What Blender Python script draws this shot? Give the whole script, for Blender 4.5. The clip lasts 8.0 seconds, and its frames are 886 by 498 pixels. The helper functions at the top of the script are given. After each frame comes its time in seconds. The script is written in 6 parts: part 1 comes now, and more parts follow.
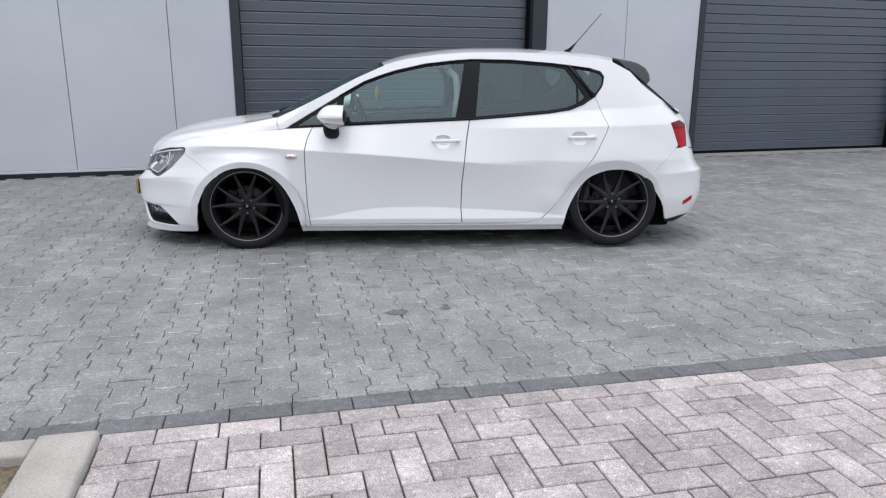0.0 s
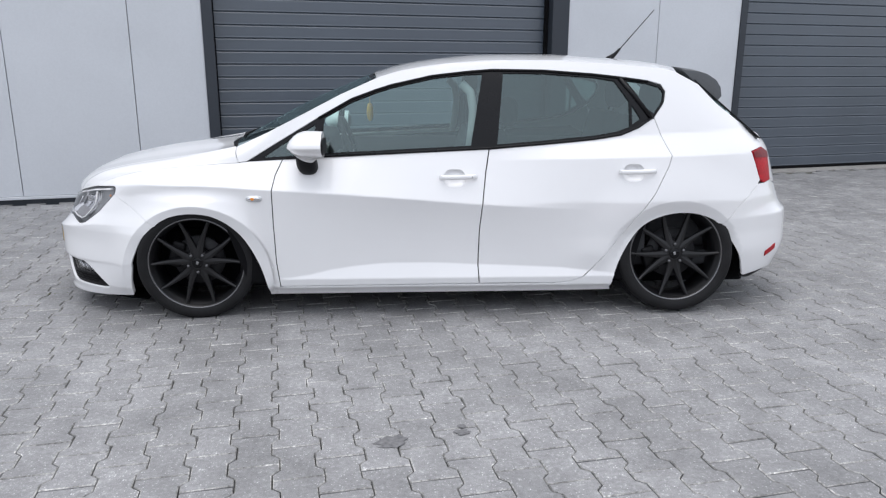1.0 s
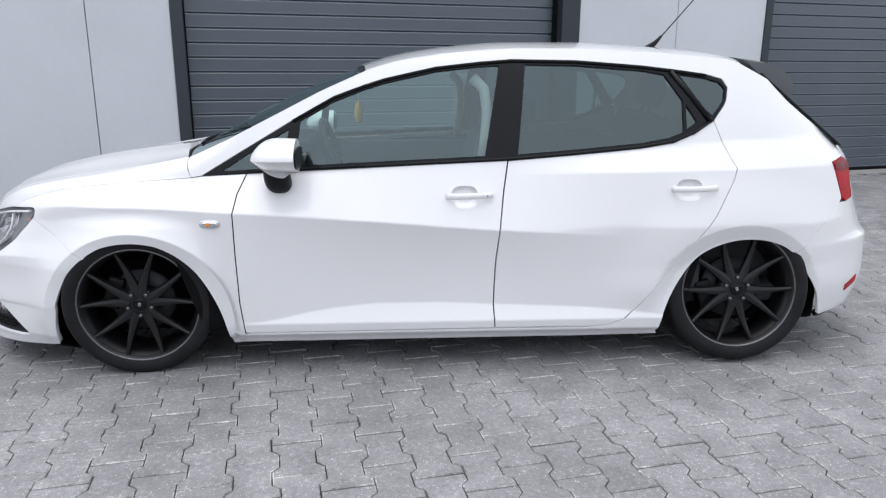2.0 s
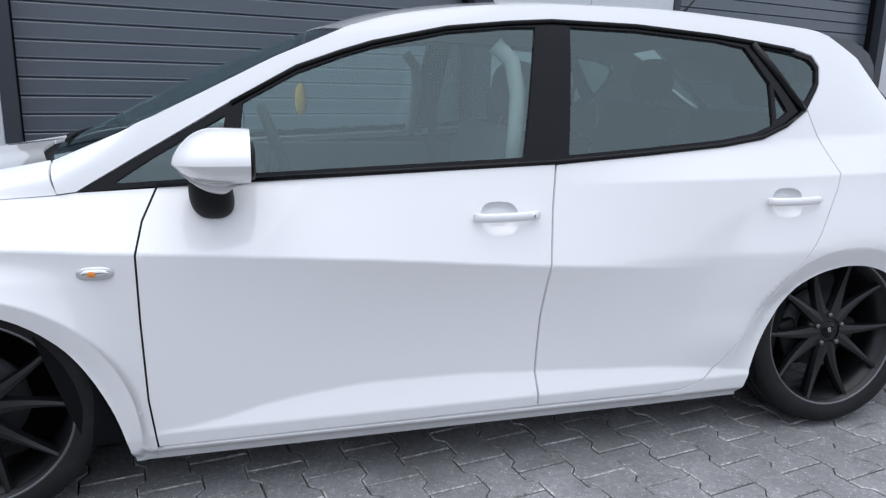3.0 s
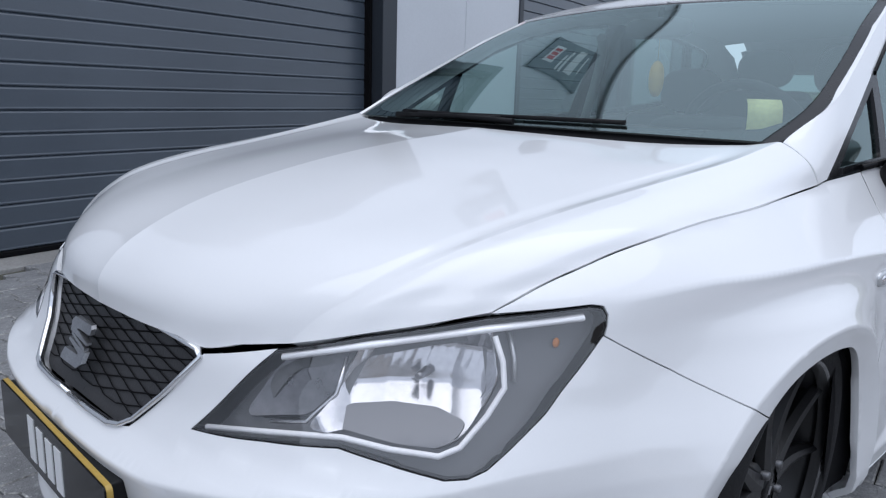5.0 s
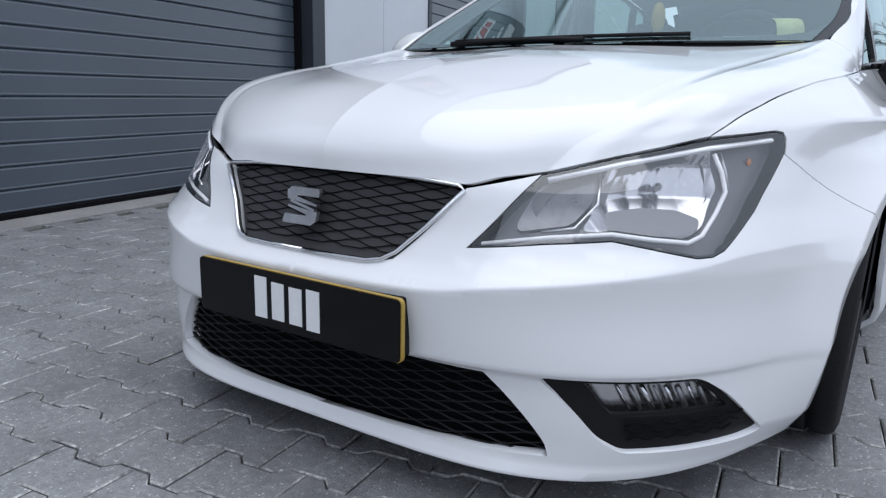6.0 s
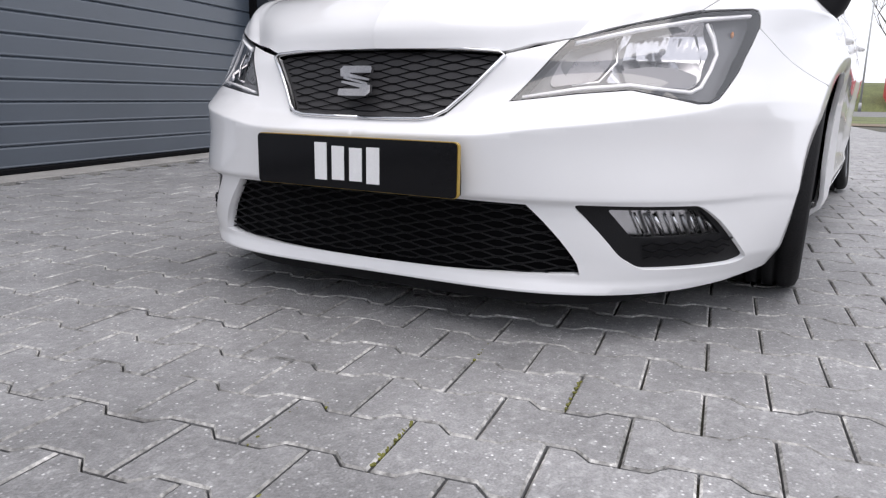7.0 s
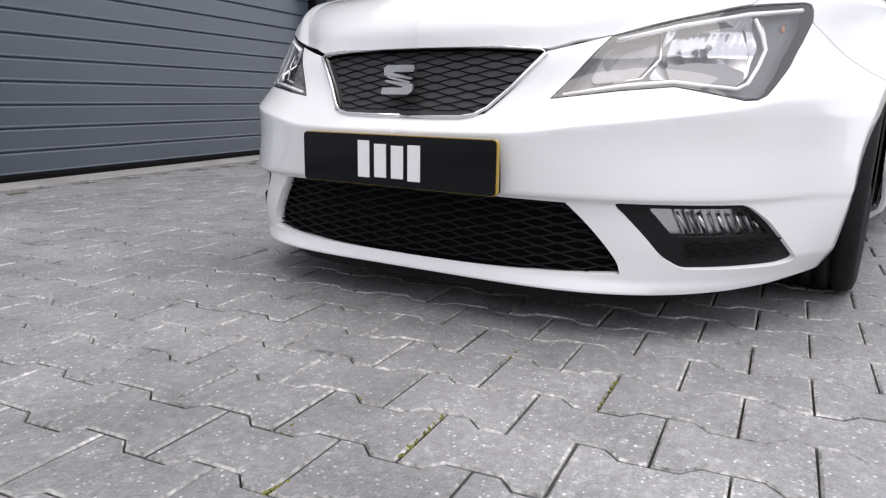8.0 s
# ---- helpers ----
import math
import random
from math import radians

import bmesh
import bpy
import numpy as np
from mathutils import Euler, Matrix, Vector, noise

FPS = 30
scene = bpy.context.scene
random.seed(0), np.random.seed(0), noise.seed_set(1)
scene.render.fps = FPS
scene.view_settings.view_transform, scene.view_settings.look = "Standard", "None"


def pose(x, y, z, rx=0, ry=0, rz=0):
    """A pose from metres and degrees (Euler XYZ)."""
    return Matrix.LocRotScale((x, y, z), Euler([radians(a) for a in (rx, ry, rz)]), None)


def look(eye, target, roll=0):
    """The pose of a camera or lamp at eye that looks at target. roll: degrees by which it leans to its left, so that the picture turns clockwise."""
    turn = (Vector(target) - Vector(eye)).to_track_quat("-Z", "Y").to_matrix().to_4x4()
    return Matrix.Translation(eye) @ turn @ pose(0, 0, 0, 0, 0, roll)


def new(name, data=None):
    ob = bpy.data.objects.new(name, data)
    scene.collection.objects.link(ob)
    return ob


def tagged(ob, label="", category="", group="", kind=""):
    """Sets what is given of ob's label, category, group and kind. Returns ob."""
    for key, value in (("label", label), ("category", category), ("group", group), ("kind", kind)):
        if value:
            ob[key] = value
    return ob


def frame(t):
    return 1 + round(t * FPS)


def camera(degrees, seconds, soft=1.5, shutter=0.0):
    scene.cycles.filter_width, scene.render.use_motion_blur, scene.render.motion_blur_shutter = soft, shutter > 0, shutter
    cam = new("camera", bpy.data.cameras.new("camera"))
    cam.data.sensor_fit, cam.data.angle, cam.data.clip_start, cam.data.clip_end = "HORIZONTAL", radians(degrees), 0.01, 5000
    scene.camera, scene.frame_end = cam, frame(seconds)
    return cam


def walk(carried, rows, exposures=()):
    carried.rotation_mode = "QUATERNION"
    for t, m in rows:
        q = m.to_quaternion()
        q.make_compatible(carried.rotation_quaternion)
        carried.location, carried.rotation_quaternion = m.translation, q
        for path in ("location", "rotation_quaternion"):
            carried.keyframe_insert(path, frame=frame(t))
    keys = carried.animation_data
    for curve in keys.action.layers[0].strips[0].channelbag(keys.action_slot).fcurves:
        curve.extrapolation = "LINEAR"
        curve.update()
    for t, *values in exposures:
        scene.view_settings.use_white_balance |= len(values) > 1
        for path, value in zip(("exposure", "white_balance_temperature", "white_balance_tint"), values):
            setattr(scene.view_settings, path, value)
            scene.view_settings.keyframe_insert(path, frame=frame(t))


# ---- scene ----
cam = camera(63.3, 8.0, 1.25)
PATH = [
    (0, (-0.203, -5.606, 1.232), (-0.091, -3.674, 0.731), 0.4),
    (0.5, (-0.199, -4.930, 1.252), (-0.095, -2.996, 0.754), 0.3),
    (1, (-0.180, -4.404, 1.270), (-0.076, -2.469, 0.778), 0.2),
    (1.5, (-0.199, -4.021, 1.255), (-0.098, -2.084, 0.770), 0.2),
    (1.7, (-0.193, -3.892, 1.262), (-0.093, -1.959, 0.756), 0.3),
    (2.8, (-0.417, -2.766, 1.106), (0.002, -0.867, 0.643), 1.1),
    (2.9, (-0.506, -2.675, 1.095), (-0.025, -0.790, 0.630), 1.46),
    (3, (-0.603, -2.592, 1.082), (-0.064, -0.721, 0.625), 1.42),
    (3.1, (-0.687, -2.517, 1.071), (-0.112, -0.655, 0.618), 1.50),
    (3.3, (-0.819, -2.344, 1.037), (-0.212, -0.493, 0.580), 1.41),
    (3.4, (-0.871, -2.257, 1.032), (-0.256, -0.413, 0.561), 1.40),
    (3.5, (-0.939, -2.175, 1.041), (-0.294, -0.339, 0.581), 1.13),
    (3.6, (-1.019, -2.086, 1.054), (-0.333, -0.259, 0.618), 1.03),
    (3.8, (-1.180, -1.926, 1.082), (-0.449, -0.117, 0.643), 1.00),
    (4, (-1.351, -1.843, 1.062), (-0.553, -0.056, 0.650), 0.79),
    (4.1, (-1.434, -1.807, 1.057), (-0.548, -0.062, 0.647), 0.67),
    (4.3, (-1.643, -1.730, 1.029), (-0.569, -0.091, 0.628), 0.69),
    (4.4, (-1.747, -1.673, 1.003), (-0.618, -0.077, 0.580), 1.04),
    (4.5, (-1.861, -1.616, 0.963), (-0.677, -0.061, 0.536), 1.17),
    (4.6, (-1.979, -1.559, 0.942), (-0.748, -0.038, 0.525), 1.16),
    (4.8, (-2.216, -1.369, 0.938), (-0.888, 0.067, 0.520), 1.78),
    (5, (-2.428, -1.226, 0.940), (-1.086, 0.196, 0.518), 1.80),
    (5.2, (-2.616, -1.139, 0.925), (-1.240, 0.241, 0.477), 1.66),
    (6.3, (-3.126, -0.953, 0.626), (-1.486, 0.115, 0.217), 1.2),
    (6.5, (-3.219, -0.938, 0.560), (-1.551, 0.086, 0.147), 1.2),
    (7, (-3.361, -0.959, 0.485), (-1.679, 0.039, 0.068), 1.0),
    (7.5, (-3.371, -0.973, 0.484), (-1.718, 0.067, 0.053), 0.8),
    (8, (-3.349, -0.996, 0.476), (-1.752, 0.137, 0.064), 0.7),
]
EXPOSURES = [(0.0, 0.18, 6400, 11), (0.5, 0.26, 6400, 11), (1.7, 0.36, 6400, 12), (3.0, 0.2, 6100, 11), (3.5, 0.1, 5950, 11), (4.0, 0.0, 5900, 11), (4.5, -0.06, 5870, 11), (5.2, -0.08, 5880, 11), (6.3, 0.12, 6000, 10), (6.5, 0.2, 6150, 10.5), (7.0, 0.46, 6620, 14), (7.5, 0.5, 6650, 14), (8.0, 0.56, 6700, 14)]
walk(cam, [(t, look(eye, target, roll)) for t, eye, target, roll in PATH], EXPOSURES)
world = bpy.data.worlds.new("world")
scene.world = world
world.use_nodes = True
wt = world.node_tree
sky = wt.nodes.new("ShaderNodeTexSky")
sky.sky_type = "NISHITA"
sky.sun_disc = False
sky.sun_elevation, sky.sun_rotation = radians(84), radians(244)
sky.air_density, sky.dust_density, sky.ozone_density = 1.0, 4.0, 1.0
veil = wt.nodes.new("ShaderNodeMixRGB")          # an even cloud cover over the clear sky
veil.inputs[0].default_value = 0.86
veil.inputs[2].default_value = (7.9, 8.35, 9.1, 1)
wt.links.new(sky.outputs[0], veil.inputs[1])
wt.links.new(veil.outputs[0], wt.nodes["Background"].inputs[0])
wt.nodes["Background"].inputs[1].default_value = 0.12
sun = new("sun", bpy.data.lights.new("sun", "SUN"))
sun.data.energy, sun.data.angle, sun.data.color = 1.4, radians(76), (1.0, 0.97, 0.93)
sun.matrix_basis = look((-1.0, -0.5, 12), (0, 0, 0))


# ---- materials ----
def material(name, colour, rough=0.5, metal=0.0, coat=0.0, grain=0.0, grain_size=60.0, stain=0.0, stain_size=3.0, bump=0.0, vary="", spec=0.5, speck=0.0, spread=0.1):
    """A plain node material with fine grain, larger stains, relief and, for pieces, a shade of its own for each."""
    m = bpy.data.materials.new(name)
    m.use_nodes = True
    nt = m.node_tree
    b = nt.nodes["Principled BSDF"]
    b.inputs["Roughness"].default_value, b.inputs["Metallic"].default_value = rough, metal
    b.inputs["Coat Weight"].default_value, b.inputs["Coat Roughness"].default_value = coat, 0.03
    b.inputs["Specular IOR Level"].default_value = spec
    base = nt.nodes.new("ShaderNodeRGB")
    base.outputs[0].default_value = (*colour, 1)
    out = base.outputs[0]
    geo = nt.nodes.new("ShaderNodeTexCoord") if not vary else nt.nodes.new("ShaderNodeNewGeometry")
    where = geo.outputs["Object"] if not vary else geo.outputs["Position"]

    def times(col, value_socket, low, high, a=0.3, c=0.7):
        r = nt.nodes.new("ShaderNodeMapRange")
        r.inputs[1].default_value, r.inputs[2].default_value, r.inputs[3].default_value, r.inputs[4].default_value = a, c, low, high
        nt.links.new(value_socket, r.inputs[0])
        mix = nt.nodes.new("ShaderNodeVectorMath")
        mix.operation = "SCALE"
        nt.links.new(col, mix.inputs[0])
        nt.links.new(r.outputs[0], mix.inputs["Scale"])
        return mix.outputs[0]

    def noise_tex(scale, detail=4.0):
        n = nt.nodes.new("ShaderNodeTexNoise")
        n.inputs["Scale"].default_value, n.inputs["Detail"].default_value = scale, detail
        nt.links.new(where, n.inputs["Vector"])
        return n.outputs[0]
    if grain:
        fine = noise_tex(grain_size)
        out = times(out, fine, 1 - grain, 1 + grain)
    if stain:
        big = noise_tex(stain_size, 5.0)
        out = times(out, big, 1 - stain, 1 + stain)
        rr = nt.nodes.new("ShaderNodeMapRange")
        rr.inputs[3].default_value, rr.inputs[4].default_value = max(0.02, rough - 0.12), min(1.0, rough + 0.12)
        nt.links.new(big, rr.inputs[0])
        nt.links.new(rr.outputs[0], b.inputs["Roughness"])
    if speck:
        vo = nt.nodes.new("ShaderNodeTexVoronoi")
        vo.inputs["Scale"].default_value = 115.0
        nt.links.new(where, vo.inputs["Vector"])
        sep = nt.nodes.new("ShaderNodeSeparateColor")
        nt.links.new(vo.outputs["Color"], sep.inputs[0])
        rare = nt.nodes.new("ShaderNodeMath")
        rare.operation = "MULTIPLY"
        small, pick = nt.nodes.new("ShaderNodeMapRange"), nt.nodes.new("ShaderNodeMapRange")
        for node, lo, hi, p, q in ((small, 0.15, 0.32, 1.0, 0.0), (pick, 0.62, 0.95, 0.0, 1.0)):
            node.inputs[1].default_value, node.inputs[2].default_value, node.inputs[3].default_value, node.inputs[4].default_value = lo, hi, p, q
        nt.links.new(vo.outputs["Distance"], small.inputs[0])
        nt.links.new(sep.outputs[0], pick.inputs[0])
        nt.links.new(small.outputs[0], rare.inputs[0])
        nt.links.new(pick.outputs[0], rare.inputs[1])
        out = times(out, rare.outputs[0], 1.0, 1.0 + speck, 0.0, 1.0)
        out = times(out, noise_tex(grain_size * 0.22, 3.0), 0.84, 1.16)
        out = times(out, noise_tex(9.0, 8.0), 0.9, 1.12, 0.36, 0.66)
        out = times(out, noise_tex(48.0, 8.0), 1.0, 1.5, 0.58, 0.72)      # pale bloom and wear
    if vary == "object":
        oi = nt.nodes.new("ShaderNodeObjectInfo")
        out = times(out, oi.outputs["Random"], 1 - spread, 1 + spread, 0.0, 1.0)
    elif vary == "island":
        out = times(out, geo.outputs["Random Per Island"], 1 - spread, 1 + spread, 0.0, 1.0)
    nt.links.new(out, b.inputs["Base Color"])
    if bump:
        bp = nt.nodes.new("ShaderNodeBump")
        bp.inputs["Strength"].default_value, bp.inputs["Distance"].default_value = bump, 0.004
        nt.links.new(noise_tex(grain_size * 0.8, 6.0), bp.inputs["Height"])
        nt.links.new(bp.outputs[0], b.inputs["Normal"])
    return m


def glass(name, tint, ior=1.5, sheen=(0.82, 0.98, 0.975)):
    """A thin pane: clear with a tint, and a mirror sheen that grows towards grazing."""
    m = bpy.data.materials.new(name)
    m.use_nodes = True
    nt = m.node_tree
    nt.nodes.remove(nt.nodes["Principled BSDF"])
    clear, gloss, mix, fr, power, span = (nt.nodes.new("ShaderNode" + k) for k in ("BsdfTransparent", "BsdfGlossy", "MixShader", "LayerWeight", "Math", "MapRange"))
    clear.inputs[0].default_value = (*tint, 1)
    gloss.inputs["Roughness"].default_value = 0.01
    gloss.inputs[0].default_value = (*sheen, 1)
    fr.inputs[0].default_value = 0.5          # alike from outside and from inside
    power.operation = "POWER"
    power.inputs[1].default_value = 5.0
    span.inputs[3].default_value, span.inputs[4].default_value = ((ior - 1) / (ior + 1)) ** 2, 1.0
    nt.links.new(fr.outputs["Facing"], power.inputs[0])
    nt.links.new(power.outputs[0], span.inputs[0])
    nt.links.new(span.outputs[0], mix.inputs[0])
    nt.links.new(clear.outputs[0], mix.inputs[1])
    nt.links.new(gloss.outputs[0], mix.inputs[2])
    nt.links.new(mix.outputs[0], nt.nodes["Material Output"].inputs[0])
    return m


WHITE = material("white_paint", (0.80, 0.80, 0.805), 0.35, 0, 1.0, 0.012, 900, 0.015, 1.5)
BLACK = material("black_plastic", (0.008, 0.008, 0.009), 0.5, 0, 0, 0.15, 400, 0.15, 6, 0.15, "", 0.2)
TRIM = material("gloss_black_rim", (0.004, 0.004, 0.005), 0.26, 0.0, 0.0, 0.1, 300, 0.1, 8, 0, "", 0.25)
DARK = material("dark_inside", (0.006, 0.006, 0.007), 0.9, 0, 0, 0.1, 50, 0, 3, 0, "", 0.1)
RUBBER = material("tyre_rubber", (0.011, 0.011, 0.012), 0.7, 0, 0, 0.25, 200, 0.35, 9, 0.3, "", 0.25)
RIM = material("satin_black_rim", (0.007, 0.007, 0.008), 0.36, 0.0, 0.0, 0.1, 300, 0.1, 8, 0, "", 0.4)
LIP = material("rim_edge_metal", (0.16, 0.16, 0.165), 0.22, 0.9, 0, 0.1, 200)
STEEL = material("brushed_steel", (0.35, 0.35, 0.36), 0.38, 1.0, 0, 0.15, 300, 0.2, 10)
CHROME = material("chrome", (0.74, 0.74, 0.75), 0.12, 1.0, 0, 0.05, 100)
NUT = material("dull_wheel_nut", (0.17, 0.17, 0.175), 0.42, 1.0, 0, 0.15, 300)
DISC = material("brake_disc", (0.045, 0.045, 0.048), 0.55, 0.5, 0, 0.15, 200)
REFLECTOR = material("soft_chrome_reflector", (0.62, 0.62, 0.64), 0.2, 1.0, 0, 0.05, 100)
SILVER = material("headlight_bezel", (0.6, 0.61, 0.62), 0.3, 0.6, 0, 0.06, 120, 0.1, 12)
SMOKE = material("headlight_housing", (0.15, 0.152, 0.158), 0.32, 0.1, 0, 0.03, 120)
LAMP_GREY = material("grey_lamp_tray", (0.20, 0.20, 0.21), 0.4, 0.1, 0, 0.02, 120)
GREY_REFLECTOR = material("grey_reflector", (0.17, 0.17, 0.18), 0.3, 0.9, 0, 0.08, 100, 0.25, 30)
GUIDE = material("white_light_guide", (0.93, 0.93, 0.94), 0.25, 0, 0.5, 0.02, 200)
AMBER = material("amber_lamp", (0.75, 0.26, 0.04), 0.25, 0, 0.5, 0.1, 300)
RED = material("red_lamp_lens", (0.38, 0.006, 0.014), 0.35, 0, 0.0, 0.25, 60, 0.2, 14, 0, "", 0.15)
DARK_RED = material("dark_red_lens", (0.16, 0.004, 0.008), 0.3, 0, 0.0, 0.2, 60, 0.1, 14, 0, "", 0.2)
PLATE = material("gloss_black_plate", (0.005, 0.005, 0.006), 0.12, 0, 0.0, 0.1, 200, 0, 3, 0, "", 0.2)
YELLOW = material("yellow_edging", (0.44, 0.29, 0.06), 0.4, 0, 0, 0.1, 200)
WHITE_INK = material("white_lettering", (0.8, 0.8, 0.8), 0.4, 0, 0, 0.03, 300)
CARD = material("orange_card", (0.8, 0.46, 0.07), 0.6, 0, 0, 0.06, 80, 0.1, 20)
PAPER = material("yellow_paper", (0.85, 0.78, 0.36), 0.7, 0, 0, 0.06, 80, 0.1, 20)
CLOTH = material("dark_seat_cloth", (0.05, 0.052, 0.056), 0.9, 0, 0, 0.08, 60, 0.1, 6)
PALE_CLOTH = material("grey_pillar_trim", (0.33, 0.34, 0.34), 0.8, 0, 0, 0.06, 300)
# black spoiler plastic, with the sky it reflects greyed into the base colour
SPOILER = material("sky_greyed_plastic", (0.10, 0.107, 0.115), 0.42, 0, 0, 0.1, 300, 0.1, 5, 0.1)
GRILLE = material("grille_plastic", (0.008, 0.008, 0.009), 0.5, 0, 0, 0.12, 300, 0, 3, 0, "", 0.3)
PANEL_GRILLE = material("grille_panel", (0.03, 0.029, 0.031), 0.55, 0, 0, 0.12, 300, 0.1, 9, 0.2)
CLEAR = glass("window_glass", (0.72, 0.87, 0.84), 2.1)
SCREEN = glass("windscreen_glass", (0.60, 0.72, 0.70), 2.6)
TINTED = glass("tinted_window_glass", (0.25, 0.345, 0.33), 2.05)
LENS = glass("headlight_lens", (0.96, 0.95, 0.95), 2.0, (1, 1, 1))
FOG_GLASS = glass("fog_lamp_glass", (0.95, 0.95, 0.95), 1.35, (1, 1, 1))
WALL = material("pale_sandwich_panel", (0.60, 0.62, 0.65), 0.42, 0.1, 0.1, 0.02, 60, 0.05, 0.9)
DOOR = material("anthracite_door", (0.066, 0.083, 0.106), 0.32, 0.0, 0.0, 0.04, 90, 0.08, 1.3, 0.05, "", 0.9)
DOOR_FRAME = material("anthracite_frame", (0.03, 0.036, 0.046), 0.45, 0.1, 0, 0.05, 90, 0.1, 2)
CONCRETE = material("concrete", (0.30, 0.29, 0.275), 0.85, 0, 0, 0.16, 90, 0.16, 4, 0.5)
FAR_WALL = material("grey_sky_block", (0.28, 0.265, 0.25), 0.85, 0, 0, 0.2, 12, 0.15, 1.0, 0.3)
KERB = material("kerb_concrete", (0.40, 0.375, 0.345), 0.85, 0, 0, 0.16, 140, 0.16, 6, 0.5)
PAVER = material("grey_paver", (0.233, 0.232, 0.235), 0.55, 0, 0, 0.2, 260, 0.2, 1.9, 0.9, "object", 0.7, 1.7, 0.07)
PAVER_FAR = material("grey_paver_joined", (0.233, 0.232, 0.235), 0.55, 0, 0, 0.2, 260, 0.2, 1.9, 0.9, "island", 0.7, 1.7, 0.07)
PAVER_RIM = material("worn_paver_edge", (0.295, 0.29, 0.28), 0.85, 0, 0, 0.5, 90, 0.4, 9, 1.0, "island", 0.4, 0.5, 0.1)
EDGE_STONE = material("dark_edging_stone", (0.135, 0.137, 0.145), 0.75, 0, 0, 0.2, 150, 0.15, 3, 0.6, "object", 0.5, 0.6, 0.1)
BRICK = material("pale_paving_brick", (0.41, 0.365, 0.36), 0.85, 0, 0, 0.42, 190, 0.2, 4, 0.8, "object", 0.4, 0.5, 0.2)
BRICK_FAR = material("pale_paving_brick_joined", (0.41, 0.365, 0.36), 0.85, 0, 0, 0.42, 190, 0.2, 4, 0.8, "island", 0.4, 0.5, 0.2)
SAND = material("joint_sand", (0.075, 0.073, 0.055), 0.95, 0, 0, 0.4, 160, 0.4, 1.2, 0.8)
EARTH = material("earth", (0.16, 0.125, 0.085), 0.95, 0, 0, 0.45, 60, 0.3, 5, 1.0)
MOSS = material("moss", (0.13, 0.13, 0.03), 0.95, 0, 0, 0.4, 200, 0.3, 20, 0.5)
GRASS = material("grass", (0.10, 0.115, 0.04), 0.95, 0, 0, 0.4, 14, 0.35, 0.6, 0.6)
ASPHALT = material("asphalt", (0.15, 0.15, 0.15), 0.85, 0, 0, 0.2, 60, 0.15, 0.8, 0.4)
BARK = material("bark", (0.11, 0.095, 0.08), 0.9, 0, 0, 0.3, 30, 0.2, 3, 0.5)
RED_PAINT = material("red_container_paint", (0.50, 0.03, 0.04), 0.5, 0, 0, 0.1, 12, 0.15, 1.5)
GALV = material("galvanised_steel", (0.35, 0.36, 0.36), 0.5, 0.6, 0, 0.1, 40)


# ---- mesh helpers ----
def mesh_from(name, verts, faces, smooth=False, normals=None):
    me = bpy.data.meshes.new(name)
    me.from_pydata([tuple(v) for v in verts], [], faces)
    if smooth or normals:
        me.shade_smooth()
    if normals:
        me.normals_split_custom_set_from_vertices([tuple(n) for n in normals])
    me.update()
    return me


def part(name, data, mat, parent=None, label="", at=None):
    """One mesh object from a bmesh or a mesh, under a thing or a part."""
    if isinstance(data, bmesh.types.BMesh):
        me = bpy.data.meshes.new(name)
        data.to_mesh(me)
        data.free()
    else:
        me = data
    if not me.materials:
        me.materials.append(mat)
    ob = new(name, me)
    if parent:
        ob.parent = parent
    if at is not None:
        ob.matrix_basis = at
    if label:
        ob["label"] = label
    return ob


def thing(name, label, category, group="", kind="", at=None):
    ob = new(name)
    ob.empty_display_size = 0.1
    if at is not None:
        ob.matrix_basis = at
    return tagged(ob, label, category, group, kind)


def box(x0, x1, y0, y1, z0, z1, bevel=0.0, seg=2, bm=None):
    own = bm is None
    bm = bm or bmesh.new()
    made = bmesh.ops.create_cube(bm, size=1.0)["verts"]
    bmesh.ops.transform(bm, verts=made, matrix=Matrix.LocRotScale(((x0 + x1) / 2, (y0 + y1) / 2, (z0 + z1) / 2), None, (x1 - x0, y1 - y0, z1 - z0)))
    if bevel:
        edges = list({e for v in made for e in v.link_edges})
        bmesh.ops.bevel(bm, geom=edges, offset=bevel, segments=seg, affect="EDGES", profile=0.6)
        if own and seg > 1:
            for f in bm.faces:
                f.smooth = True
    return bm


def lathe(profile, n=64, smooth=True, bm=None):
    """Turns a profile of (radius, y) rows about the y axis."""
    bm = bm or bmesh.new()
    rings = [[bm.verts.new((r * math.cos(2 * math.pi * k / n), y, r * math.sin(2 * math.pi * k / n))) for k in range(n)] for r, y in profile]
    for a, b in zip(rings, rings[1:]):
        for k in range(n):
            f = bm.faces.new((a[k], a[(k + 1) % n], b[(k + 1) % n], b[k]))
            f.smooth = smooth
    bmesh.ops.recalc_face_normals(bm, faces=bm.faces)
    return bm


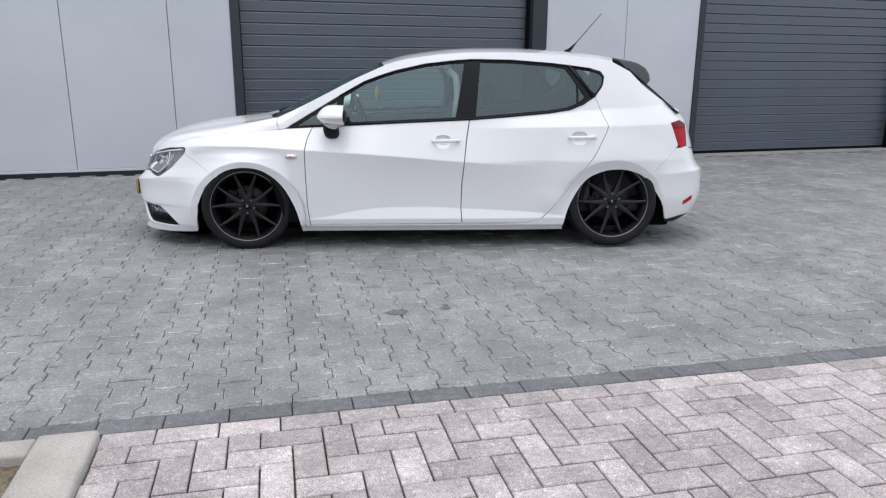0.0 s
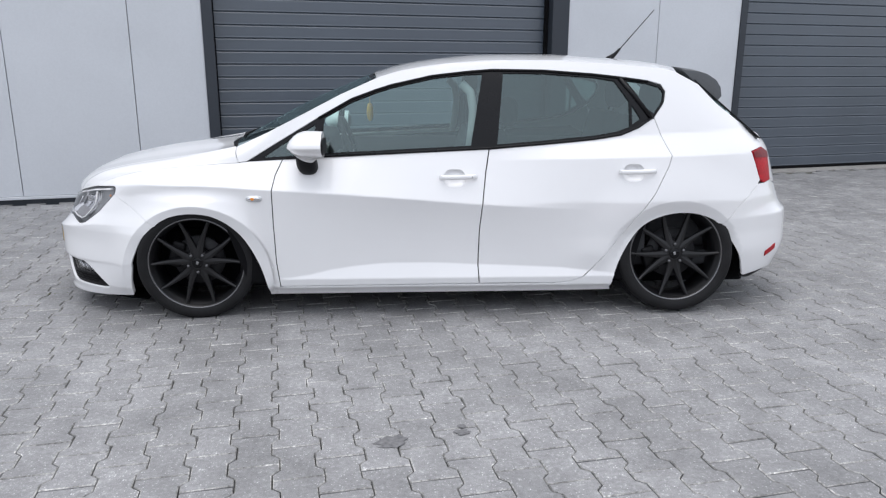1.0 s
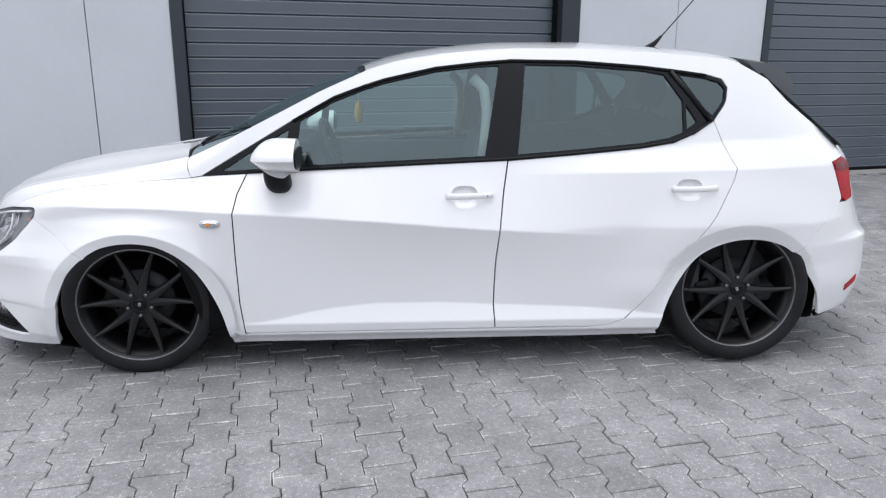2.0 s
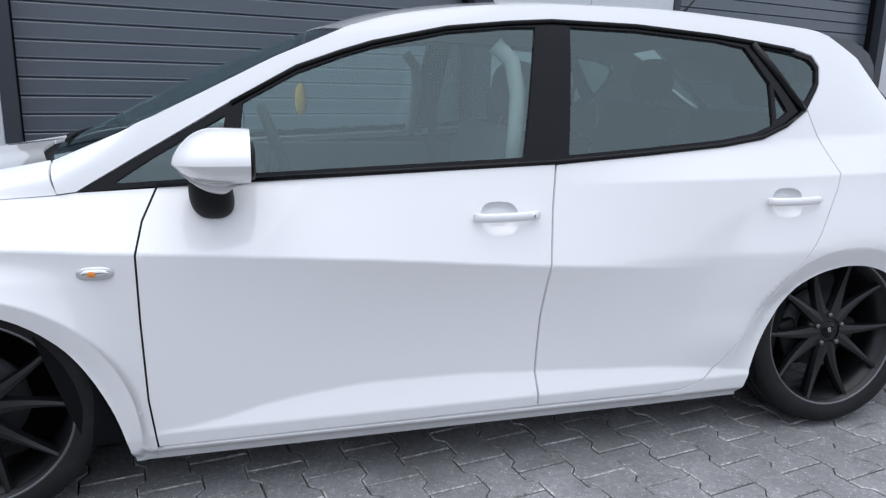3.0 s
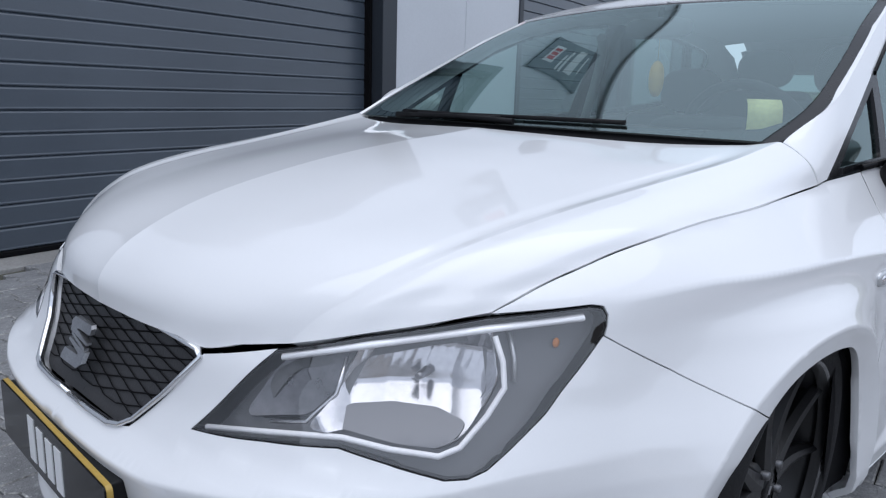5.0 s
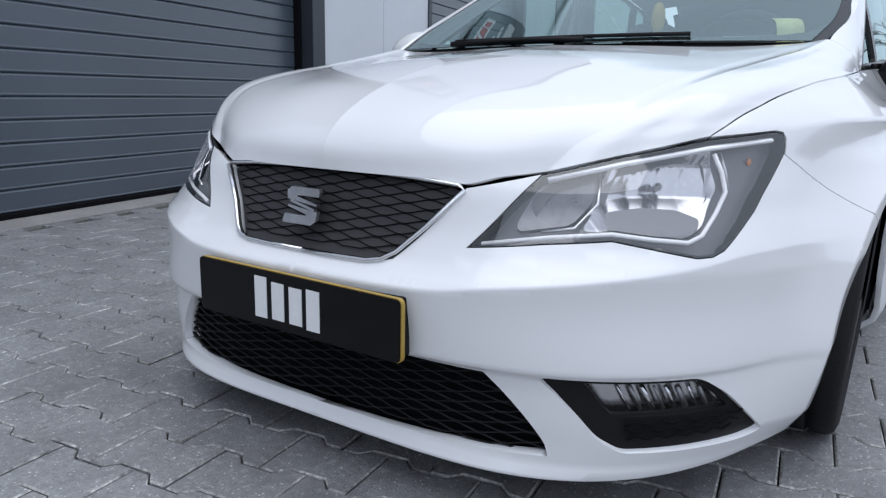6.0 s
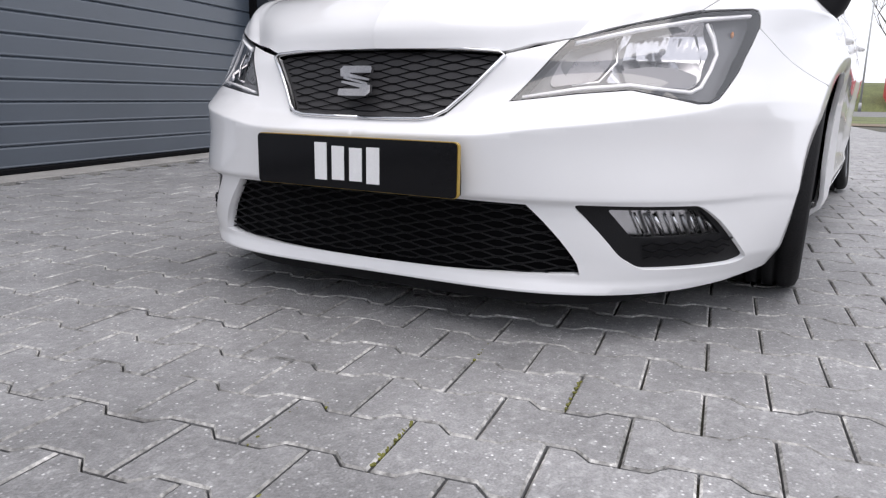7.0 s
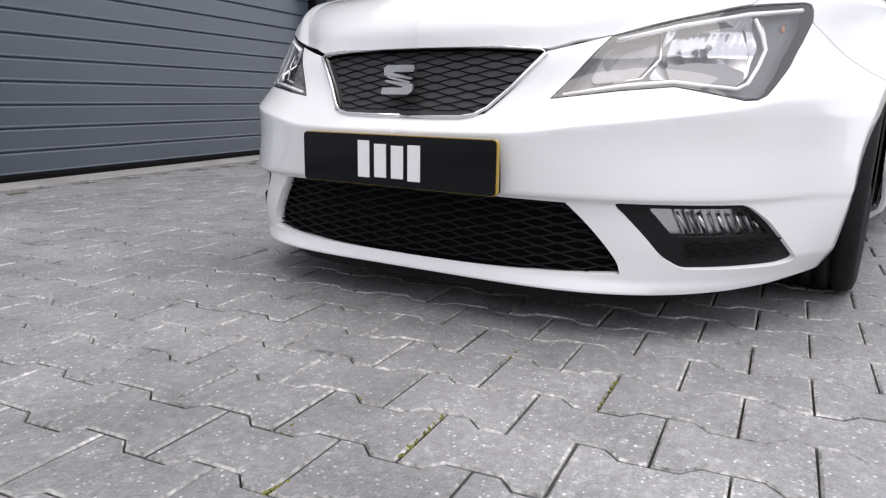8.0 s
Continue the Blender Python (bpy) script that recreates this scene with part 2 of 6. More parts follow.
def tube(points, radius, n=8, flat=1.0, bm=None, ends=None):
    """A round bar along points; flat squeezes it in its second direction, ends gives the radius at the far end."""
    bm = bm or bmesh.new()
    pts = [Vector(p) for p in points]
    rings = []
    side = None
    for i, p in enumerate(pts):
        d = (pts[min(i + 1, len(pts) - 1)] - pts[max(i - 1, 0)]).normalized()
        if side is None:
            side = d.cross(Vector((0, 0, 1)))
            if side.length < 0.1:
                side = d.cross(Vector((1, 0, 0)))
        side = (side - d * side.dot(d)).normalized()
        up = d.cross(side)
        r = radius if ends is None else radius + (ends - radius) * i / (len(pts) - 1)
        rings.append([bm.verts.new(p + side * r * flat * math.cos(2 * math.pi * k / n) + up * r * math.sin(2 * math.pi * k / n)) for k in range(n)])
    for a, b in zip(rings, rings[1:]):
        for k in range(n):
            f = bm.faces.new((a[k], a[(k + 1) % n], b[(k + 1) % n], b[k]))
            f.smooth = True
    bm.faces.new(rings[0][::-1])
    bm.faces.new(rings[-1])
    bmesh.ops.recalc_face_normals(bm, faces=bm.faces)
    return bm


def blob(centre, half, power=2.4, nu=28, nv=16):
    """A rounded block: a sphere with squared sides."""
    bm = bmesh.new()

    def sq(c):
        return math.copysign(abs(c) ** (2 / power), c)
    rows = []
    for j in range(nv + 1):
        b = -math.pi / 2 + math.pi * j / nv
        rows.append([bm.verts.new((centre[0] + half[0] * sq(math.cos(b)) * sq(math.cos(2 * math.pi * k / nu)),
                                   centre[1] + half[1] * sq(math.cos(b)) * sq(math.sin(2 * math.pi * k / nu)),
                                   centre[2] + half[2] * sq(math.sin(b)))) for k in range(nu)])
    for a, b in zip(rows, rows[1:]):
        for k in range(nu):
            bm.faces.new((a[k], a[(k + 1) % nu], b[(k + 1) % nu], b[k])).smooth = True
    bmesh.ops.remove_doubles(bm, verts=bm.verts, dist=1e-5)
    bmesh.ops.recalc_face_normals(bm, faces=bm.faces)
    return bm


# ---- body surface of the car: x forward is negative, half width w counted from the middle ----
def curve(rows):
    """A smooth (monotone cubic) function through rows of (t, value)."""
    n = len(rows)
    d = [(rows[i + 1][1] - rows[i][1]) / (rows[i + 1][0] - rows[i][0]) for i in range(n - 1)]
    m = [d[0]] + [0.0 if d[i - 1] * d[i] <= 0 else 2 * d[i - 1] * d[i] / (d[i - 1] + d[i]) for i in range(1, n - 1)] + [d[-1]]

    def value(t):
        if t <= rows[0][0]:
            return rows[0][1]
        if t >= rows[-1][0]:
            return rows[-1][1]
        k = 0
        while rows[k + 1][0] < t:
            k += 1
        h = rows[k + 1][0] - rows[k][0]
        a = (t - rows[k][0]) / h
        return (((2 * a - 3) * a * a + 1) * rows[k][1] + ((a - 2) * a + 1) * a * m[k] * h
                + (3 - 2 * a) * a * a * rows[k + 1][1] + (a - 1) * a * a * m[k + 1] * h)
    return value


def straight(t, rows):
    """Straight-line value at t of rows of (t, value)."""
    if t <= rows[0][0]:
        return rows[0][1]
    for (a, p), (b, q) in zip(rows, rows[1:]):
        if t <= b:
            return p + (q - p) * (t - a) / (b - a)
    return rows[-1][1]


def ramp(a, b, t):
    t = min(1.0, max(0.0, (t - a) / (b - a)))
    return t * t * (3 - 2 * t)


FRONT_AXLE, REAR_AXLE, HUB_Z = -1.2345, 1.2345, 0.297
XC, XR = -1.235, 1.15          # where the nose and the tail begin to round off
NOSE_LOW = [(0.07, -2.05), (0.096, -2.082), (0.124, -2.068), (0.16, -2.066), (0.25, -2.083), (0.279, -2.092), (0.288, -2.108), (0.41, -2.131), (0.43, -2.106), (0.452, -2.084)]
nose_high = curve([(0.44, -2.094), (0.452, -2.084), (0.5, -2.055), (0.57, -2.03), (0.62, -1.995), (0.675, -1.95), (0.72, -1.87), (0.78, -1.7), (0.9, -1.4)])


def nose(z):
    """How far forward the nose stands in the middle at height z, with two sharp edges in the bumper."""
    return nose_high(z) if z > 0.447 else (straight(z - 0.002, NOSE_LOW) + straight(z + 0.002, NOSE_LOW)) / 2


tail = curve([(0.1, 1.88), (0.2, 1.99), (0.34, 2.04), (0.5, 2.03), (0.53, 2.0), (0.6, 1.96), (0.7, 1.93), (0.85, 1.88), (0.95, 1.8), (1.1, 1.66), (1.3, 1.5)])
belt_z = curve([(-1.768, 0.664), (-1.714, 0.688), (-1.582, 0.727), (-1.44, 0.755), (-1.273, 0.781), (-1.045, 0.792), (-0.8, 0.81), (0.25, 0.862), (0.53, 0.883), (0.8, 0.906), (1.1, 0.935), (1.7, 0.96)])
belt_w = curve([(-1.768, 0.80), (-1.45, 0.757), (-1.34, 0.7455), (-1.235, 0.7395), (-1.1, 0.738), (-1.015, 0.736), (-0.8, 0.735), (0.25, 0.75), (0.8, 0.745), (1.2, 0.735), (1.8, 0.73)])

crease_z = curve([(-1.62, 0.68), (-1.47, 0.694), (-1.24, 0.694), (-0.84, 0.671), (-0.3, 0.634), (0.2, 0.594), (0.7, 0.565)])


low_z = curve([(-0.84, 0.2135), (-0.78, 0.2165), (-0.673, 0.231), (-0.546, 0.256), (-0.4, 0.274), (-0.26, 0.283), (-0.07, 0.283), (0.196, 0.273), (0.432, 0.263), (0.62, 0.253), (0.76, 0.241), (0.95, 0.216)])


def shoulder_z(x):
    return 0.815 + 0.02 * (x - 0.6)


nose_edge = curve([(-2.47, 0.407), (-2.324, 0.410), (-2.2, 0.4265), (-2.07, 0.440), (-1.96, 0.4515), (-1.85, 0.465), (-1.75, 0.48), (-1.6, 0.485)])


def beside(f, lo, hi):
    """The two rows of points on either side of a crease, from lo to hi."""
    return [lambda x, d=d: f(x) + d if lo < x < hi else 9.0 for d in (-0.006, 0.006)]


def side_half(x, z):
    """Half width of the body side at x and z, before the corners round off."""
    zb, wb = belt_z(x), belt_w(x)
    f = ramp(0.2, 0.85, x)
    low = [(0.06, 0.735), (0.118, 0.785), (0.14, 0.80), (0.162, 0.826), (0.208, 0.833)]
    zc = crease_z(x)
    z3 = low_z(x)
    fw = 0.843 - 0.03 * ramp(-1.0, -1.6, x)
    top = (max(zb, zc + 0.02), wb + (fw - 0.006 - wb) * ramp(0.07, 0.015, zb - zc))
    w3 = 0.833 - 0.031 * (z3 - 0.208) / 0.072
    front = low + [(z3 + (zc - z3) * u, w3 + (fw - w3) * u ** 2.3) for u in (0.0, 0.2, 0.35, 0.5, 0.6, 0.7, 0.8, 0.9, 1.0)] + [top]          # hollow under the crease
    z2 = shoulder_z(x)
    rear = low + [(z3, 0.833 - 0.031 * (z3 - 0.208) / 0.072), (0.42, 0.822), (0.6, 0.838), (z2, 0.802), (max(zb, z2 + 0.03), wb)]
    bump = ramp(-1.0, -1.3, x)          # ahead of the front door the lower flare fades out
    total = 0.0
    for dz in (-0.003, 0.0, 0.003):
        a = straight(z + dz, front)
        if bump:
            hollow = 0.009 * ramp(-1.70, -1.55, x)
            plain = straight(z + dz, [(0.06, 0.76), (0.11, 0.80), (0.16, 0.825), (0.3, 0.835), (0.45, 0.84 - 0.6 * hollow), (zc - 0.11, 0.3 * 0.84 + 0.7 * fw - hollow), (zc - 0.05, 0.1 * 0.84 + 0.9 * fw - 0.8 * hollow), (zc, fw), top])
            a += (plain - a) * bump
        b = straight(z + dz, rear) if f else 0.0
        t = a * (1 - f) + b * f
        if z + dz > zb:
            t -= 0.26 * (z + dz - zb) + 0.25 * (z + dz - zb) ** 2
            if x < -0.8:          # the foot of the windscreen pillar rolls over to the glass
                t -= 120 * ramp(-0.8, -1.02, x) * max(0.0, z + dz - 0.797 - 0.52 * (max(x, -1.034) + 1.034)) ** 3
        total += t / 3
    # wheel arches stand out a little
    for ax, r0 in ((FRONT_AXLE, 0.345), (REAR_AXLE, 0.345)):
        r = math.hypot(x - ax, (z - 0.215))
        if r < r0 + 0.3:
            band = 0.038 if ax < 0 else 0.047
            flare = 0.028 + 0.024 * ramp(ax + 0.34, ax - 0.02, x) - 0.011 * ramp(-1.40, -1.58, x) if ax < 0 else 0.018
            grow = ramp(0.05, 0.29, z) if ax < 0 else ramp(0.2, 0.35, z)
            tuck = 0.012 if ax < 0 else 0.019
            if r > r0 + band:
                fade = 1 - ramp(r0 + band, r0 + 0.28, r)
                if ax < 0:          # dies away in a hollow below the crease
                    fade = max(0.0, 1 - (r - r0 - band) / 0.15) ** 2 * ramp(zc - 0.006, zc - 0.08, z) * ramp(-0.86, -1.0, x)
                total += flare * fade * grow
            else:
                total += (flare - tuck * (1 - (max(r, r0 - 0.02) - r0) / band)) * grow
    return total


def body(s, z):
    """The body surface: s is x along the side, and an angle round the nose (s < XC) and the tail (s > XR)."""
    if s < XC:
        phi = min((XC - s) / 0.78, math.pi / 2)
        lift = (nose_edge(s) - 0.41) * ramp(0.3, 0.40, z) * (1 - ramp(0.5, 0.6, z))   # the bumper's edge rises to the corner
        a = XC - nose(z - lift)
        x = XC - a * math.sin(phi)
        y = side_half(x, z) * max(math.cos(phi), 0.0) ** (0.5 + 0.1667 * ramp(0.15, 0.45, z))
    elif s > XR:
        phi = min((s - XR) / 0.75, math.pi / 2)
        a = tail(z) - XR
        x = XR + a * math.sin(phi)
        y = side_half(x, z) * max(math.cos(phi), 0.0) ** 0.5
    else:
        x, y = s, side_half(s, z)
    return (x, -y, z)


S_NOSE, S_TAIL = XC - 0.78 * math.pi / 2, XR + 0.75 * math.pi / 2

CREASES = beside(lambda s: crease_z(body(s, 0.68)[0]), -1.95, 0.85) + beside(low_z, -0.84, 0.95) + beside(lambda x: 0.208, -0.84, 0.95) + beside(shoulder_z, 0.3, 1.6) + beside(lambda x: 0.162, -0.84, 0.9)
NOSE_CREASES = [lambda x, d=d: nose_edge(x) + d if -2.46 < x < -1.6 else 9.0 for d in (-0.003, 0.003)] + [lambda x, c=c: c if -2.46 < x < -1.7 else 9.0 for c in (0.2765, 0.281, 0.286, 0.2905)]


def inside(p, poly):
    hit = False
    for (x0, y0), (x1, y1) in zip(poly, poly[1:] + poly[:1]):
        if (y0 > p[1]) != (y1 > p[1]) and p[0] < x0 + (p[1] - y0) * (x1 - x0) / (y1 - y0):
            hit = not hit
    return hit


def dense(poly, step):
    out = []
    for a, b in zip(poly, poly[1:] + poly[:1]):
        n = max(1, math.ceil(math.dist(a, b) / step))
        out += [(a[0] + (b[0] - a[0]) * i / n, a[1] + (b[1] - a[1]) * i / n) for i in range(n)]
    return out


def rounded(poly, r, n=4):
    """The polygon with its corners rounded by about r."""
    out = []
    for i, p in enumerate(poly):
        a, b = Vector(poly[i - 1]), Vector(poly[(i + 1) % len(poly)])
        p = Vector(p)
        ra, rb = min(r, (a - p).length * 0.45), min(r, (b - p).length * 0.45)
        q0, q1 = p + (a - p).normalized() * ra, p + (b - p).normalized() * rb
        for k in range(n + 1):
            t = k / n
            out.append(tuple(q0 * (1 - t) ** 2 + p * 2 * t * (1 - t) + q1 * t * t))
    return out


def sheet(fn, outline, step=0.014, holes=(), flange=0.012, off=0.0, lines=()):
    """A curved sheet: the outline in the surface's two parameters, filled, laid on fn and turned in at its edges. Gives verts, faces and normals."""
    from mathutils.geometry import delaunay_2d_cdt
    loops = [dense(list(outline), step)] + [dense(list(h), step * 0.7) for h in holes]
    pts, edges = [], []
    for lp in loops:
        k = len(pts)
        pts += lp
        edges += [(k + i, k + (i + 1) % len(lp)) for i in range(len(lp))]
    xs, ys = [p[0] for p in loops[0]], [p[1] for p in loops[0]]
    cells, edge_set = {}, set(pts)
    for p in pts:
        cells.setdefault((int(p[0] // step), int(p[1] // step)), []).append(p)
    for line in lines:                  # rows of points along the creases
        last = None
        row = line if isinstance(line, list) else [(x, line(x)) for x in [min(xs) + step * i for i in range(int((max(xs) - min(xs)) / step) + 2)]]
        for q in row:
            fits = inside(q, loops[0]) and not any(inside(q, h) for h in loops[1:])
            if fits and any(math.dist(p, q) < step * 0.3 for a in (-1, 0, 1) for b in (-1, 0, 1) for p in cells.get((int(q[0] // step) + a, int(q[1] // step) + b), ()) if p in edge_set):
                fits = False
            if fits:
                pts.append(q)
                cells.setdefault((int(q[0] // step), int(q[1] // step)), []).append(q)
                if last is not None:
                    edges.append((last, len(pts) - 1))
                last = len(pts) - 1
            else:
                last = None
    x = min(xs) + step * 0.5
    while x < max(xs):
        y = min(ys) + step * 0.5
        while y < max(ys):
            i, j = int(x // step), int(y // step)
            near = any(math.dist(p, (x, y)) < step * 0.45 for a in (-1, 0, 1) for b in (-1, 0, 1) for p in cells.get((i + a, j + b), ()))
            if not near and inside((x, y), loops[0]) and not any(inside((x, y), h) for h in loops[1:]):
                pts.append((x, y))
            y += step
        x += step
    res = delaunay_2d_cdt([Vector(p) for p in pts], edges, [], 0, 1e-7)
    flat, faces = [(p.x, p.y) for p in res[0]], []
    for f in res[2]:
        c = (sum(flat[i][0] for i in f) / 3, sum(flat[i][1] for i in f) / 3)
        if inside(c, loops[0]) and not any(inside(c, h) for h in loops[1:]):
            a, b, d = (flat[i] for i in f)
            turn = (b[0] - a[0]) * (d[1] - a[1]) - (b[1] - a[1]) * (d[0] - a[0])
            if abs(turn) > 1e-10:
                faces.append(tuple(f) if turn > 0 else tuple(f)[::-1])
    verts, normals, h = [], [], 0.0025
    for a, b in flat:
        p = Vector(fn(a, b))
        n = (Vector(fn(a + h, b)) - Vector(fn(a - h, b))).cross(Vector(fn(a, b + h)) - Vector(fn(a, b - h)))
        n = n.normalized() if n.length > 1e-12 else Vector((-1, 0, 0))
        verts.append(p + n * off)
        normals.append(n)
    if flange:
        count = {}
        for f in faces:
            for a, b in zip(f, f[1:] + f[:1]):
                count[(a, b)] = 1
        rim = [(a, b) for a, b in count if (b, a) not in count]
        top, low = {}, {}
        for a, b in rim:
            out = (verts[b] - verts[a]).cross(normals[a]).normalized()
            for i in (a, b):
                if i not in top:
                    top[i], low[i] = len(verts), len(verts) + 1
                    verts += [verts[i].copy(), verts[i] - normals[i] * flange]
                    normals += [(normals[i] * 0.6 + out).normalized(), out]
        for a, b in rim:
            faces.append((top[b], top[a], low[a], low[b]))
    return verts, faces, normals


def flipped(geo):
    verts, faces, normals = geo
    return [Vector((v.x, -v.y, v.z)) for v in verts], [f[::-1] for f in faces], [Vector((n.x, -n.y, n.z)) for n in normals]


def both(geo):
    """Both halves in one."""
    v, f, n = geo
    w, g, m = flipped(geo)
    k = len(v)
    return v + w, f + [tuple(i + k for i in q) for q in g], n + m


def panel(name, geo, mat, parent, label=""):
    return part(name, mesh_from(name, geo[0], geo[1], True, geo[2]), mat, parent, label)


def pair(name, geo, mat, parents, label=""):
    """The same panel on the left and on the right."""
    return [panel(name, g, mat, p, label) for g, p in zip((geo, flipped(geo)), parents)]


def mirrored(bm):
    """A bmesh turned over to the car's right side."""
    out = bm.copy()
    bmesh.ops.scale(out, vec=(1, -1, 1), verts=out.verts)
    bmesh.ops.reverse_faces(out, faces=out.faces)
    return out


def pair_bm(name, bm, mat, parents, label=""):
    right = mirrored(bm)
    return [part(name, bm, mat, parents[0], label), part(name, right, mat, parents[1], label)]


def path3(rows, smooth=True):
    """A curve through places in space, from 0 to 1 by the rows' first number."""
    f = [curve([(r[0], r[1][k]) for r in rows]) if smooth else (lambda t, k=k: straight(t, [(r[0], r[1][k]) for r in rows])) for k in range(3)]
    return lambda t: Vector((f[0](t), f[1](t), f[2](t)))


def coons(low, high, left, right):
    """A patch between four curves: low and high run in a, left and right in b."""
    c00, c10, c01, c11 = low(0), low(1), high(0), high(1)

    def fn(a, b):
        a_, b_ = min(1.0, max(0.0, a)), min(1.0, max(0.0, b))
        return (low(a_) * (1 - b_) + high(a_) * b_ + left(b_) * (1 - a_) + right(b_) * a_
                - c00 * (1 - a_) * (1 - b_) - c10 * a_ * (1 - b_) - c01 * (1 - a_) * b_ - c11 * a_ * b_)
    return fn


def s_at_x(x, z):
    """The surface's first parameter where the body reaches x at height z."""
    lo, hi = S_NOSE, S_TAIL
    for _ in range(40):
        mid = (lo + hi) / 2
        lo, hi = (mid, hi) if body(mid, z)[0] < x else (lo, mid)
    return (lo + hi) / 2


def on_x(rows):
    return [(s_at_x(x, z), z) for x, z in rows]


# ---- the car ----
car = thing("hatchback_car", "white lowered five-door hatchback with black wheels parked on pavers", "car")
ONE = (car, car)

def flowing(rows, n=4):
    """More points on a smooth line through rows."""
    out = []
    for i in range(len(rows) - 1):
        p = [Vector(rows[max(0, min(len(rows) - 1, k))]) for k in (i - 1, i, i + 1, i + 2)]
        for k in range(n):
            t = k / n
            out.append(tuple(0.5 * (2 * p[1] + (p[2] - p[0]) * t + (2 * p[0] - 5 * p[1] + 4 * p[2] - p[3]) * t * t + (3 * p[1] - p[0] - 3 * p[2] + p[3]) * t ** 3)))
    return out + [tuple(rows[-1])]


# outlines on the body surface: (s, z); rows given by x are turned into s
HL = [(-2.270, 0.476), (-2.175, 0.599), (-2.047, 0.631), (-1.887, 0.661), (-1.735, 0.6745), (-1.714, 0.672), (-1.702, 0.662), (-1.697, 0.648), (-1.698, 0.635), (-1.758, 0.545),
      (-1.795, 0.504), (-1.813, 0.487), (-1.836, 0.478), (-1.868, 0.4765), (-1.905, 0.482), (-2.032, 0.501), (-2.143, 0.492)]
ARCH_F = flowing(on_x([(-1.588, 0.118), (-1.581, 0.19), (-1.566, 0.272), (-1.543, 0.351), (-1.503, 0.423), (-1.448, 0.481), (-1.370, 0.531), (-1.306, 0.551), (-1.237, 0.558), (-1.172, 0.552), (-1.125, 0.538),
               (-1.067, 0.503), (-1.009, 0.447), (-0.964, 0.379), (-0.923, 0.291), (-0.897, 0.21), (-0.88, 0.13)]))
ARCH_R = flowing(on_x([(0.895, 0.13), (0.927, 0.258), (0.985, 0.381), (1.057, 0.475), (1.16, 0.525), (1.266, 0.538), (1.376, 0.52), (1.474, 0.464), (1.568, 0.35), (1.64, 0.182)]))
shut_z = curve([(-1.78, 0.661), (-1.772, 0.6655), (-1.743, 0.681), (-1.714, 0.694), (-1.663, 0.713), (-1.565, 0.740), (-1.45, 0.761), (-1.242, 0.7825), (-1.018, 0.797)])
SHUT = [(s_at_x(x, shut_z(x)), shut_z(x)) for x in [-1.774 + (1.774 - 1.018) * k / 24 for k in range(25)]]      # bonnet's shut line
FDOOR_FRONT = [(-0.797, 0.812), (-0.829, 0.74), (-0.843, 0.668), (-0.843, 0.5), (-0.838, 0.3), (-0.823, 0.17)]
FDOOR_REAR = [(0.25, 0.863), (0.23, 0.745), (0.214, 0.61), (0.2, 0.45), (0.196, 0.272), (0.202, 0.174)]
RDOOR_REAR = on_x([(1.105, 1.018), (1.15, 0.905), (1.185, 0.832), (1.170, 0.782), (1.098, 0.645), (0.978, 0.480), (0.858, 0.325), (0.797, 0.248), (0.748, 0.205), (0.684, 0.181), (0.6, 0.172), (0.5, 0.174)])
BELT = [(-0.975, 0.803), (-0.797, 0.814), (0.25, 0.864), (0.53, 0.886), (0.79, 0.91), (0.93, 0.932), (1.02, 0.968), (1.085, 1.01)]
WIN_TOP = [(-0.834, 0.888), (-0.615, 1.018), (-0.448, 1.111), (-0.33, 1.154), (-0.244, 1.181), (-0.037, 1.227), (0.146, 1.248), (0.274, 1.258), (0.54, 1.255),
           (0.808, 1.236), (0.943, 1.221), (1.079, 1.203), (1.145, 1.185), (1.18, 1.15), (1.165, 1.1), (1.107, 1.022)]
SCREEN_EDGE = [(-1.034, 0.872), (-0.88, 0.941), (-0.69, 1.037), (-0.505, 1.132), (-0.321, 1.213)]
ROOF_EDGE = [(-0.321, 1.213), (-0.18, 1.252), (0.06, 1.287), (0.3, 1.302), (0.6, 1.303), (0.9, 1.287), (1.2, 1.262), (1.31, 1.247)]


def gap(poly, d):
    """The outline drawn in by d, for the gaps between panels."""
    n, out = len(poly), []
    area = sum(a[0] * b[1] - b[0] * a[1] for a, b in zip(poly, poly[1:] + poly[:1]))
    for i in range(n):
        p, a, b = Vector(poly[i]), Vector(poly[i - 1]), Vector(poly[(i + 1) % n])
        e0, e1 = (p - a).normalized(), (b - p).normalized()
        m = Vector((-(e0.y + e1.y), e0.x + e1.x))
        m = m.normalized() if m.length > 0.2 else Vector((-e1.y, e1.x))
        k = d / max(0.5, m.dot(Vector((-e0.y, e0.x))))
        out.append(tuple(p + m * (k if area > 0 else -k)))
    return out


def arch_rings(ax, lo, hi):
    """Rows of points on either side of the raised edge round a wheel arch."""
    radius = 0.383 if ax < 0 else 0.392
    return [on_x([(ax + (radius + d) * math.cos(radians(a)), 0.215 + (radius + d) * math.sin(radians(a))) for a in np.arange(lo, hi, 2.0)]) for d in (-0.004, 0.004)]


